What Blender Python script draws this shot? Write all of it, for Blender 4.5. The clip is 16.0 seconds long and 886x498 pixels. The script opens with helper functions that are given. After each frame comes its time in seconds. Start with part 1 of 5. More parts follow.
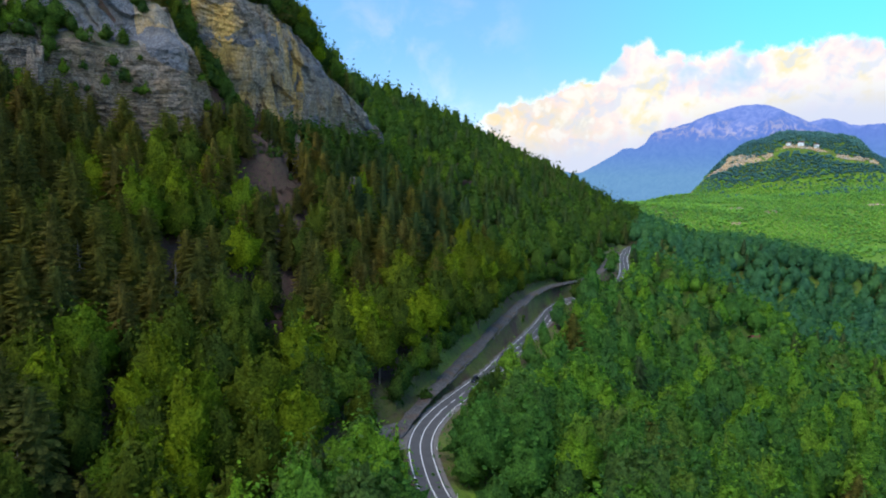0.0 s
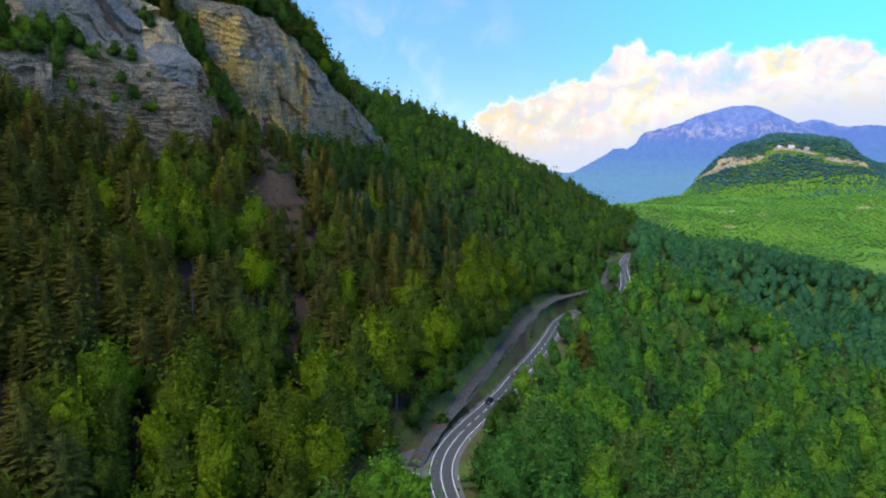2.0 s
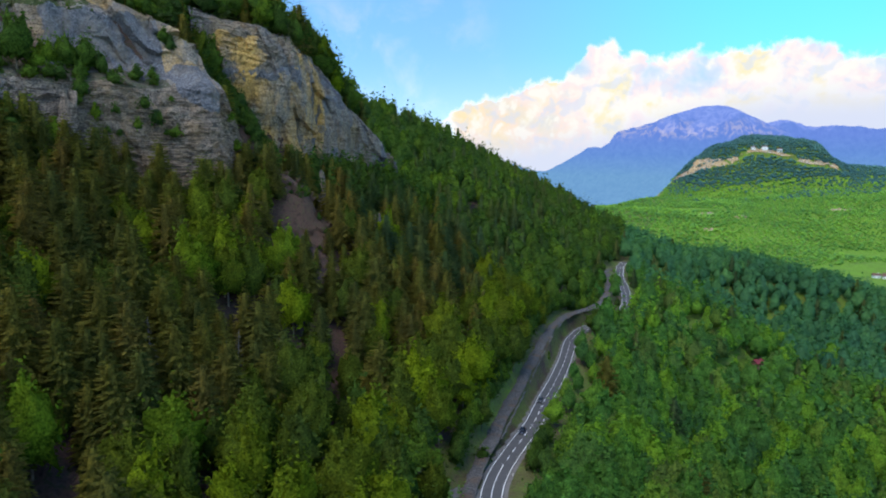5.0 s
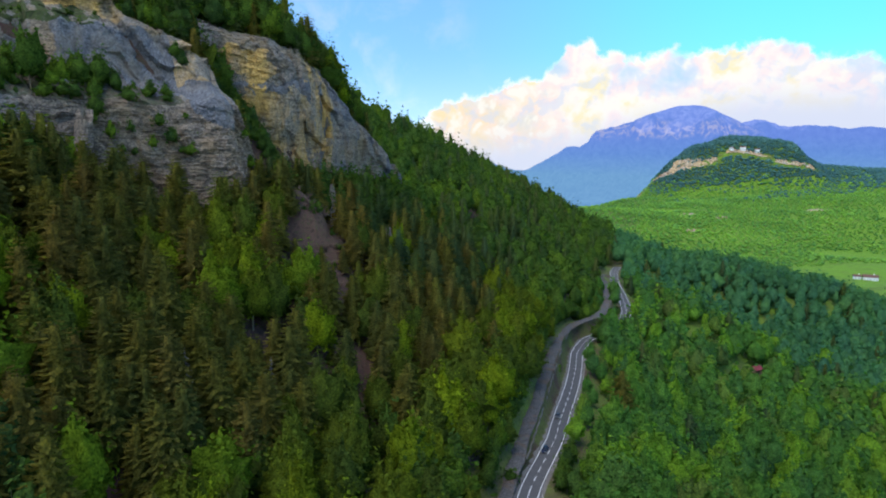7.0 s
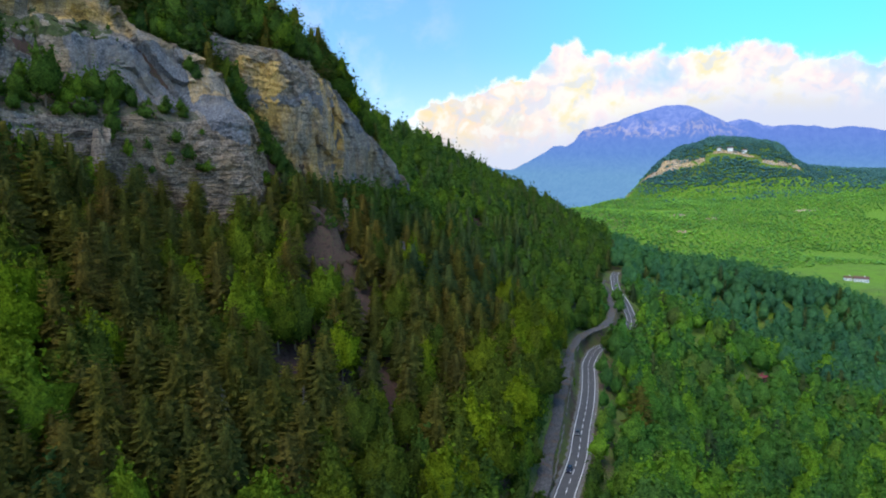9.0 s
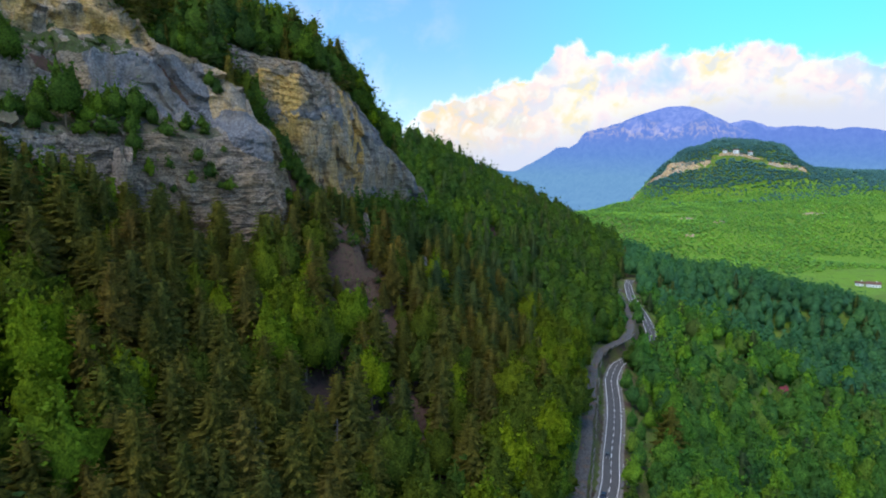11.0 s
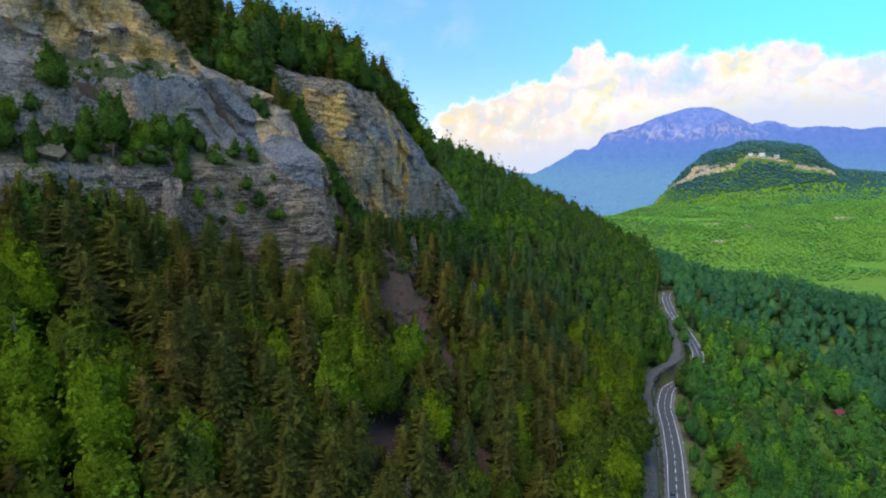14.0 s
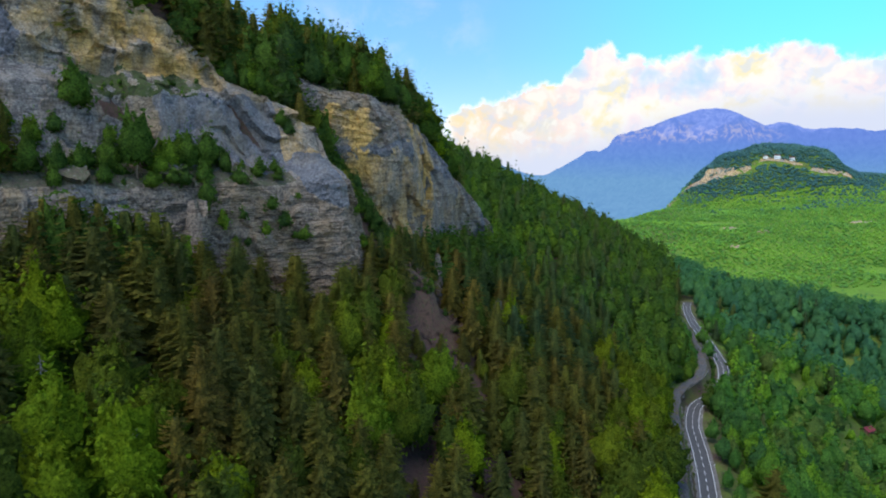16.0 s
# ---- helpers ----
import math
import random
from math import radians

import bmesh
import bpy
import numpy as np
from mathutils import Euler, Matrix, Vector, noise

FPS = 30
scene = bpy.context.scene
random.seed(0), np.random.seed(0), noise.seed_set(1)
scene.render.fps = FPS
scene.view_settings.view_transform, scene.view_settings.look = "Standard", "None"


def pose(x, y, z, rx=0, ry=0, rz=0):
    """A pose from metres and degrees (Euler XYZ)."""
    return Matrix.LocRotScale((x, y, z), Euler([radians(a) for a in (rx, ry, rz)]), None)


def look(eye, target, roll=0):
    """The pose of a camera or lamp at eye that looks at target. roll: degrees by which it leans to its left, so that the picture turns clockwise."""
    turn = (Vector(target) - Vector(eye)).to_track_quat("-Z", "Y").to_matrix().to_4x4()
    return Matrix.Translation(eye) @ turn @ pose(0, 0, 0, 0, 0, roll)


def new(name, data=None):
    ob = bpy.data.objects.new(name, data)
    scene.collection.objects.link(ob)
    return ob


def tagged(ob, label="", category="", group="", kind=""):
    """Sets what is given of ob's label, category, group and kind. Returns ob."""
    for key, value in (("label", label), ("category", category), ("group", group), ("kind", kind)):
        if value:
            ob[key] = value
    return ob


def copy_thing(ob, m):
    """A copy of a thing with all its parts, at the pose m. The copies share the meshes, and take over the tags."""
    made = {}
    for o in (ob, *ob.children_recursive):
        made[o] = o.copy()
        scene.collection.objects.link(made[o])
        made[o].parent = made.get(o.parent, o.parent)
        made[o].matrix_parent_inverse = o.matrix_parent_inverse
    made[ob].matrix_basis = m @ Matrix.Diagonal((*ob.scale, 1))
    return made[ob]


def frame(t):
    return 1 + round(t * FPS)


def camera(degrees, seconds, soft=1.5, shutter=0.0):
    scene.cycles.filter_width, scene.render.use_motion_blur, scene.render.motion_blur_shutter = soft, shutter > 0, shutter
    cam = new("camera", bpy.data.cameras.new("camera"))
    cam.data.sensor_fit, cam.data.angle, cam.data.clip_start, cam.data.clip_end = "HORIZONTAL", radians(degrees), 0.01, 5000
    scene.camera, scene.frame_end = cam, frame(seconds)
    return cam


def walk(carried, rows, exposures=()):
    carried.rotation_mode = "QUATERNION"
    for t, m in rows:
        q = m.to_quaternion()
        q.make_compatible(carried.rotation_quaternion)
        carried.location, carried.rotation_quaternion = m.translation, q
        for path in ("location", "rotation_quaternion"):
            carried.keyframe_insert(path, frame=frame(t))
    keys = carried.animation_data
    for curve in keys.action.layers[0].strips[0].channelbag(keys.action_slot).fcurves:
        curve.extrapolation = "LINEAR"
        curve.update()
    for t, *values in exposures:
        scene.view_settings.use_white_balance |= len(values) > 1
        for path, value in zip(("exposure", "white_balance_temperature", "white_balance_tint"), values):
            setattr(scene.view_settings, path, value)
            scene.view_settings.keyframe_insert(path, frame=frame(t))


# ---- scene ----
cam = camera(66.0, 16.0, soft=2.05)
SCALE, EYE = 1.0, 66.0
ROWS = [
    (0.0, 0.00, 0.00, 0.00, -7.000, 0.000, 0.000),
    (0.5, -1.56, 0.50, 1.63, -7.027, -0.026, -0.149),
    (1.0, -3.18, 0.94, 3.32, -7.071, -0.101, -0.325),
    (1.5, -5.15, 1.44, 5.05, -7.101, -0.141, -0.564),
    (2.0, -7.46, 1.95, 6.78, -7.140, -0.212, -0.850),
    (2.5, -10.07, 2.44, 8.34, -7.168, -0.343, -1.184),
    (3.0, -13.04, 3.08, 10.04, -7.216, -0.359, -1.504),
    (3.5, -16.12, 3.65, 11.75, -7.264, -0.375, -1.813),
    (4.0, -19.18, 3.93, 13.48, -7.319, -0.383, -2.153),
    (6.5, -36.30, 6.67, 21.45, -7.540, -0.445, -4.684),
    (7.0, -39.35, 7.44, 22.92, -7.561, -0.404, -5.026),
    (7.5, -42.31, 8.43, 24.35, -7.584, -0.362, -5.329),
    (8.0, -45.14, 9.29, 25.74, -7.604, -0.386, -5.618),
    (8.5, -47.88, 10.19, 27.13, -7.630, -0.352, -5.920),
    (9.0, -50.41, 11.65, 28.52, -7.658, -0.330, -6.251),
    (11.5, -59.66, 21.49, 34.76, -7.575, -0.182, -5.998),
    (12.0, -61.51, 23.73, 36.01, -7.548, -0.137, -5.680),
    (12.5, -63.41, 25.77, 37.21, -7.518, -0.084, -5.392),
    (13.0, -65.37, 28.01, 38.45, -7.511, -0.045, -5.174),
    (13.5, -67.27, 30.01, 39.62, -7.487, 0.014, -4.967),
    (14.0, -69.14, 31.93, 40.82, -7.461, 0.081, -4.760),
    (14.5, -70.83, 33.76, 42.12, -7.443, 0.121, -4.541),
    (15.0, -72.29, 35.52, 43.38, -7.431, 0.101, -4.350),
    (15.5, -73.44, 37.24, 44.69, -7.424, 0.063, -4.148),
    (16.0, -74.31, 38.84, 45.95, -7.408, 0.025, -3.946),
]
walk(cam, [(t, pose(SCALE * x, SCALE * y, EYE + SCALE * z, 90 + pitch, roll, yaw)) for t, x, y, z, pitch, roll, yaw in ROWS])

# ---- light ----
SUN = Vector((-0.34, -0.38, 0.86)).normalized()
world = bpy.data.worlds.new("sky")
scene.world = world
world.use_nodes = True
wn, wl = world.node_tree.nodes, world.node_tree.links
wn.clear()
sky = wn.new("ShaderNodeTexSky")
sky.sky_type = "NISHITA"
sky.sun_disc = False
sky.sun_elevation = math.asin(SUN.z)
sky.sun_rotation = math.atan2(SUN.x, SUN.y)
sky.air_density, sky.dust_density, sky.ozone_density = 1.0, 0.0, 2.0
sky.altitude = 2500
hsv = wn.new("ShaderNodeHueSaturation")
hsv.inputs["Saturation"].default_value = 1.15
hsv.inputs["Hue"].default_value = 0.492
hsv.inputs["Value"].default_value = 0.75
bg = wn.new("ShaderNodeBackground")
bg.inputs["Strength"].default_value = 0.37
wout = wn.new("ShaderNodeOutputWorld")
wl.new(sky.outputs[0], hsv.inputs["Color"])
wl.new(hsv.outputs[0], bg.inputs["Color"])
wl.new(bg.outputs[0], wout.inputs["Surface"])

sun = new("sun", bpy.data.lights.new("sun", "SUN"))
sun.data.energy, sun.data.angle, sun.data.color = 2.8, radians(50), (1.0, 0.96, 0.88)
sun.matrix_world = look(SUN * 3000, (0, 0, 0))
scene.view_settings.exposure = 0.6


# ---- noise, in numpy ----
def lattice(ix, iy, seed):
    h = np.sin(ix * 127.1 + iy * 311.7 + seed * 74.7) * 43758.5453
    return h - np.floor(h)


def vnoise(x, y, seed=0):
    """Smooth noise, 0 to 1."""
    x, y = np.asarray(x, float), np.asarray(y, float)
    ix, iy = np.floor(x), np.floor(y)
    fx, fy = x - ix, y - iy
    fx, fy = fx * fx * (3 - 2 * fx), fy * fy * (3 - 2 * fy)
    a, b = lattice(ix, iy, seed), lattice(ix + 1, iy, seed)
    c, d = lattice(ix, iy + 1, seed), lattice(ix + 1, iy + 1, seed)
    return (a * (1 - fx) + b * fx) * (1 - fy) + (c * (1 - fx) + d * fx) * fy


def fbm(x, y, octaves=4, seed=0):
    """Layered noise, about -1 to 1."""
    out, amp, total = 0.0, 1.0, 0.0
    for i in range(octaves):
        out = out + amp * (2 * vnoise(np.asarray(x) * 2 ** i, np.asarray(y) * 2 ** i, seed + 13 * i) - 1)
        total += amp
        amp *= 0.5
    return out / total * 1.4


def smooth(x, a, b):
    t = np.clip((np.asarray(x, float) - a) / (b - a), 0, 1)
    return t * t * (3 - 2 * t)


def spline(points, step):
    """A smooth line through plan points, at even steps."""
    p = np.array(points, float)
    p = np.vstack([2 * p[0] - p[1], p, 2 * p[-1] - p[-2]])
    out = []
    for i in range(1, len(p) - 2):
        n = max(2, int(np.linalg.norm(p[i + 1] - p[i]) / step))
        for t in np.arange(n)[:, None] / n:
            a, b, c, d = p[i - 1], p[i], p[i + 1], p[i + 2]
            out.append(0.5 * (2 * b + (c - a) * t + (2 * a - 5 * b + 4 * c - d) * t ** 2 + (3 * b - a - 3 * c + d) * t ** 3)[None, :].reshape(-1))
    out.append(p[-2])
    return np.array(out)


def nearest(line, x, y):
    """Distance to a line of plan points, and the index of the nearest."""
    x, y = np.ravel(x), np.ravel(y)
    best, which = np.full(x.shape, 1e18), np.zeros(x.shape, int)
    for i, q in enumerate(line):
        d = (x - q[0]) ** 2 + (y - q[1]) ** 2
        m = d < best
        best[m], which[m] = d[m], i
    return np.sqrt(best), which


# ---- the plan: x, y along the valley road (u) and up the hillside (v) ----
ALONG, UP, ORIGIN = np.array([0.37, 0.929]), np.array([-0.929, 0.37]), np.array([12.0, 230.0])
ROAD = spline([(16, 60), (10, 100), (-1.5, 130), (-5.2, 153), (-4.4, 165), (0.8, 181), (14.8, 211), (22.2, 230.5), (34, 260), (43.6, 287.3), (49.3, 305.5), (54.8, 318), (62.4, 331.6),
               (72.5, 341.5), (88, 359), (100.5, 383), (108, 404), (118, 439), (128.5, 482), (138, 512), (146, 535), (158, 560)], 2.0)
TRACK = spline([(-12, 159), (-9, 170), (-3.5, 186), (5.5, 210), (13.5, 231), (21.5, 253), (38, 298), (47, 319), (53.4, 331), (59.5, 339.5), (67.6, 348.5), (77, 360), (84.5, 374), (96, 405),
                (112, 455), (124, 500), (133, 520)], 2.0)
TRACK_Z = np.interp(np.arange(len(TRACK)) / (len(TRACK) - 1), [0, 0.1, 0.2, 0.3, 0.4, 0.47, 0.55, 0.7, 0.85, 1], [0.3, 3.0, 5.5, 7.6, 8.0, 7.0, 6.0, 5.5, 4.0, 0.3])

# the two cliffs: the first lies along WALL_T and steps back over two ledges, the second is a curved bluff
WALL_N, WALL_T = np.array([0.65, -0.76]), np.array([0.76, 0.65])
WALL_W, WALL_Z = [-236.0, -240.0, -246.5, -248.0, -256.5, -258.0, -264.0, -270.5, -272.0, -277.0, -292.0], [55, 75, 104, 106, 111.5, 114, 130, 134.5, 137, 165, 175]
RIM_S, RIM_Z = [-60, 0, 42, 52, 60, 68, 80, 85, 89, 94, 98, 101, 105], [168, 164, 159, 151, 142, 133, 129, 127, 120, 109, 98, 90, 82]
BLUFF = spline([(-106, 272), (-93, 278), (-74, 287.5), (-62, 300), (-53, 315), (-45, 329), (-37, 343), (-31, 354)], 1.0)
BLUFF_T = np.arange(len(BLUFF)) / (len(BLUFF) - 1)
BLUFF_RIM = np.interp(BLUFF_T, [0, 0.15, 0.36, 0.53, 0.68, 0.82, 0.95, 1], [140, 135.5, 131, 121, 108, 96, 86, 78])
BLUFF_FOOT = np.interp(BLUFF_T, [0, 0.12, 0.3, 0.42, 0.48, 0.56, 0.8, 1], [125, 112, 88, 78, 64, 78, 82, 78])


def wall_turn(s):
    """How far the first cliff curves back at its end, into the gully."""
    return 0.3 * np.maximum(np.asarray(s, float) - 94, 0) ** 1.5


def line_normals(line):
    d = np.gradient(line, axis=0)
    d /= np.linalg.norm(d, axis=1)[:, None]
    return np.stack([d[:, 1], -d[:, 0]], 1)


BLUFF_N = line_normals(BLUFF)


def ground(x, y, cut=True):
    """The height of the ground."""
    shape = np.shape(x)
    x, y = np.ravel(np.asarray(x, float)), np.ravel(np.asarray(y, float))
    px, py = x - ORIGIN[0], y - ORIGIN[1]
    u, v = px * ALONG[0] + py * ALONG[1], px * UP[0] + py * UP[1]
    rough = fbm(x / 45, y / 45, 4, 3)
    # hillside above the road
    foot = np.interp(u, [-140, -75, -20, 60, 200, 320, 700], [3, 3, 8, 9, 9, 3, 0])
    slope = np.interp(u, [-160, -95, -40, -20, 25, 90, 160, 300, 450, 620], [0.67, 0.68, 0.67, 0.71, 0.72, 0.70, 0.68, 0.70, 0.70, 0.6])
    hill = foot + slope * (v - 3) - 5.0 * smooth(v, 8, 30) + 2.5 * rough
    crest = np.interp(u, [-50, 40, 90, 160, 294, 401, 490, 570, 680], [330, 150, 132, 130, 118, 94, 58, 12, -50])
    top = (crest - foot) / slope
    cap = crest - 2.0 - 0.35 * np.maximum(v - top, 0) + 3 * rough
    hill = np.minimum(hill, cap) - 2.0 * np.exp(-((hill - cap) / 8) ** 2)
    # first cliff
    s, w = x * WALL_T[0] + y * WALL_T[1], x * WALL_N[0] + y * WALL_N[1]
    w = w + wall_turn(s)
    order = np.argsort(WALL_W)
    wall = np.interp(w + 3.5, np.array(WALL_W)[order], np.array(WALL_Z)[order])
    back = np.maximum(-w - 292, 0)
    rim = np.interp(s, RIM_S, RIM_Z) - 1.5
    wall = np.minimum(wall + 0.5 * back, rim + 0.55 * np.maximum(-w - 262, 0) * (s < 104) - np.maximum(s - 104, 0) * 2.0)
    wall = np.where(s < -60, wall - (-60 - s) * 0.15, wall)
    wall = np.where(w > -236, -500, wall)
    # second cliff
    db, ib = nearest(BLUFF, x, y)
    side = (x - BLUFF[ib, 0]) * BLUFF_N[ib, 0] + (y - BLUFF[ib, 1]) * BLUFF_N[ib, 1]
    behind = -side
    over = np.sqrt(np.maximum(db ** 2 - behind ** 2, 0))
    bluff = BLUFF_FOOT[ib] + (BLUFF_RIM[ib] - 1.0 - BLUFF_FOOT[ib]) * smooth(behind, 1.5, 7) + 0.42 * np.clip(behind - 7, 0, 26) - 0.35 * np.maximum(behind - 37, 0)
    bluff = np.where(behind < 0.5, -500, bluff - 1.7 * over * (ib < 8) - 0.5 * over * (ib >= 8))
    high = np.maximum(np.maximum(hill, wall), bluff)
    high = high + 6 * np.exp(-((x + 61) / 13) ** 2 - ((y - 263) / 11) ** 2)
    # the gully that climbs between the two cliffs
    gt = np.clip(((x + 74) * -30 + (y - 264) * 11) / (30 ** 2 + 11 ** 2), 0, 1)
    gd = np.hypot(x + 74 + 30 * gt, y - 264 - 11 * gt)
    high = np.where(gd < 14, np.maximum(high, 78 + 44 * gt - 1.0 * np.maximum(gd - 3, 0)), high)
    # falling side below the road
    d = np.maximum(-(v + 15), 0)
    fall = -np.interp(d, [0, 5, 45, 85, 120, 200, 330], [0, 2.2, 30, 38, 43, 54, 57])
    near = np.interp(u, [-170, -90, -30, 110, 185, 240, 320, 380, 460, 540, 700], [0.1, 0.22, 0.85, 1.0, 0.42, 0.42, 1.15, 0.3, 0.35, 0.9, 1])
    spur = np.exp(-((u - 420) / 75) ** 2)
    k = near + (1 - near) * smooth(d, 45 + 60 * spur, 110 + 190 * spur)
    low = fall * k + 2.5 * rough * smooth(d, 8, 40)
    z = np.where(v > 3, high, np.where(v < -15, low, 0) * 1.0)
    mid = (v <= 3) & (v >= -15)
    z = np.where(mid, np.maximum(foot, 0) * smooth(v, -6, 3) ** 1.0, z)
    # beyond the spur: valley floor, plains and the far hill
    far = smooth(u, 500, 660)
    plain = -56 + 38 * smooth(y - 0.12 * x, 900, 1180) + 10 * smooth(y, 1180, 1450) - 70 * smooth(y - 1.1 * (x - 450), 1450, 1700) + 60 * smooth(x - 0.2 * y, 300, 1100) * smooth(y, 1150, 1700)
    plain = plain + 9 * fbm(x / 260, y / 260, 3, 8)
    plain = plain - 6 * np.exp(-((x - 700) / 160) ** 2 - ((y - 1060) / 60) ** 2)
    knoll = np.interp(x, [480, 600, 680, 760, 840, 905, 950, 1030, 1075, 1110, 1165, 1300], [2, 14, 48, 104, 132, 147, 150, 145, 130, 74, 42, 12])
    plain = plain + knoll * np.exp(-np.abs((y - 1860) / 150) ** 3.2) * (1 + 0.08 * fbm(x / 70, y / 70, 3, 5))
    edge = smooth(-x, 700, 1500) * 150 - 130 * smooth(y, 1980, 2500)
    z = np.where(far > 0, z * (1 - far) + far * np.maximum(plain, np.where(v > 3, cap, -500)), z) + edge
    if cut:
        dt, it = nearest(TRACK, x, y)
        f = smooth(dt, 2.6, 6.0)
        z = TRACK_Z[it] * (1 - f) + z * f
        dr, ir = nearest(ROAD, x, y)
        f = smooth(dr, 4.2, 7.5)
        z = (-0.06) * (1 - f) + z * f
        lay = np.hypot((x + 12.5) / 6.5, (y - 161) / 11)
        f = smooth(lay, 0.75, 1.5)
        z = np.where(dr > 4.2, 0.0 * (1 - f) + z * f, z)
    return z.reshape(shape)


# ---- materials ----
def material(name):
    m = bpy.data.materials.new(name)
    m.use_nodes = True
    n, l = m.node_tree.nodes, m.node_tree.links
    n.clear()
    out = n.new("ShaderNodeOutputMaterial")
    return m, n, l, out


def noise_node(n, l, scale, detail=4.0, rough=0.55, vec=None, dist=0.0):
    t = n.new("ShaderNodeTexNoise")
    t.inputs["Scale"].default_value, t.inputs["Detail"].default_value = scale, detail
    t.inputs["Roughness"].default_value, t.inputs["Distortion"].default_value = rough, dist
    if vec is None:
        g = n.new("ShaderNodeNewGeometry")
        vec = g.outputs["Position"]
    l.new(vec, t.inputs["Vector"])
    return t.outputs["Fac"]


def ramp(n, l, fac, stops):
    r = n.new("ShaderNodeValToRGB")
    e = r.color_ramp.elements
    while len(e) < len(stops):
        e.new(0.5)
    for el, (p, c) in zip(e, stops):
        el.position, el.color = p, (*c, 1)
    l.new(fac, r.inputs["Fac"])
    return r.outputs["Color"]


def mix(n, l, fac, a, b, mode="MIX"):
    m = n.new("ShaderNodeMix")
    m.data_type, m.blend_type = "RGBA", mode
    for key, val in ((0, fac), (6, a), (7, b)):
        if isinstance(val, (int, float)):
            m.inputs[key].default_value = val
        elif isinstance(val, tuple):
            m.inputs[key].default_value = (*val, 1)
        else:
            l.new(val, m.inputs[key])
    return m.outputs[2]


def calc(n, l, op, a, b=0.0, c=None):
    m = n.new("ShaderNodeMath")
    m.operation = op
    for i, val in enumerate((a, b, c)):
        if val is None:
            continue
        if isinstance(val, (int, float)):
            m.inputs[i].default_value = val
        else:
            l.new(val, m.inputs[i])
    return m.outputs[0]


def surface(n, l, out, color, roughness=0.9, bump=None, strength=0.5, distance=0.3):
    p = n.new("ShaderNodeBsdfPrincipled")
    if isinstance(color, tuple):
        p.inputs["Base Color"].default_value = (*color, 1)
    else:
        l.new(color, p.inputs["Base Color"])
    p.inputs["Roughness"].default_value = roughness
    p.inputs["Specular IOR Level"].default_value = 0.25
    if bump is not None:
        b = n.new("ShaderNodeBump")
        b.inputs["Strength"].default_value, b.inputs["Distance"].default_value = strength, distance
        l.new(bump, b.inputs["Height"])
        l.new(b.outputs[0], p.inputs["Normal"])
    l.new(p.outputs[0], out.inputs["Surface"])
    return p


def leaf_material(name, stops, through_light=0.35, mottle=1.0, stand=0.35, stand_size=0.05):
    """Foliage: a hue for each tree, with shaded gaps and lit clumps painted in."""
    m, n, l, out = material(name)
    oi = n.new("ShaderNodeObjectInfo")
    at = n.new("ShaderNodeAttribute")
    at.attribute_name = "tint"
    tree = calc(n, l, "FRACT", calc(n, l, "ADD", oi.outputs["Random"], at.outputs["Fac"]))
    col = ramp(n, l, tree, stops)
    shade_noise = noise_node(n, l, 1.9, 5, 0.72)
    # shade between clumps and their lit tips, painted by noise, fine then coarse
    col = mix(n, l, mottle, col, ramp(n, l, shade_noise, [(0.39, (0.36, 0.42, 0.45)), (0.5, (0.95, 0.95, 0.95)), (0.61, (1.5, 1.42, 1.2))]), "MULTIPLY")
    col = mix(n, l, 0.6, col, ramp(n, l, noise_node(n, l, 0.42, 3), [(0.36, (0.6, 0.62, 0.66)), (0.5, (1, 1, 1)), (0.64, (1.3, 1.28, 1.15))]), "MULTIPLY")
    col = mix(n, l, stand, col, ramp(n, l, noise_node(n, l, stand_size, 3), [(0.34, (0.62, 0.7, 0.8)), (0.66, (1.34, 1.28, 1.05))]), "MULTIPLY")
    d, t = n.new("ShaderNodeBsdfDiffuse"), n.new("ShaderNodeBsdfTranslucent")
    bp = n.new("ShaderNodeBump")
    bp.inputs["Strength"].default_value, bp.inputs["Distance"].default_value = 0.8, 0.55
    l.new(shade_noise, bp.inputs["Height"])
    l.new(bp.outputs[0], d.inputs["Normal"])
    l.new(col, d.inputs["Color"])
    l.new(mix(n, l, 1.0, col, (1.0, 1.2, 0.7), "MULTIPLY"), t.inputs["Color"])
    mx = n.new("ShaderNodeMixShader")
    mx.inputs[0].default_value = through_light
    l.new(d.outputs[0], mx.inputs[1])
    l.new(t.outputs[0], mx.inputs[2])
    l.new(mx.outputs[0], out.inputs["Surface"])
    return m


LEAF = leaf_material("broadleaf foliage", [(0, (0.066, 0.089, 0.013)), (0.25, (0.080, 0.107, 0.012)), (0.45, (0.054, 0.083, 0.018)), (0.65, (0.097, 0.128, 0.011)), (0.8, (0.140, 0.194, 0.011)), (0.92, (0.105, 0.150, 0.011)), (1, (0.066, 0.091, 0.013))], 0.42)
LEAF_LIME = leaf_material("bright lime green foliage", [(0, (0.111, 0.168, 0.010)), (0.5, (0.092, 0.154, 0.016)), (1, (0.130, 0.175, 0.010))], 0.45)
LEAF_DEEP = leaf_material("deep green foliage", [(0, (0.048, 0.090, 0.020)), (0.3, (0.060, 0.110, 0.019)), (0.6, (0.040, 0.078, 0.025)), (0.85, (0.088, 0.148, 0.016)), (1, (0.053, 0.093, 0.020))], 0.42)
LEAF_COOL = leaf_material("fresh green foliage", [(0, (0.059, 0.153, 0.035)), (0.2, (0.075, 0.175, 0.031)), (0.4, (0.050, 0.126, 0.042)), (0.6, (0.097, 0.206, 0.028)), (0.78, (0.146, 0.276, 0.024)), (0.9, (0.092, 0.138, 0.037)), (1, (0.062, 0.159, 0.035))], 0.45)
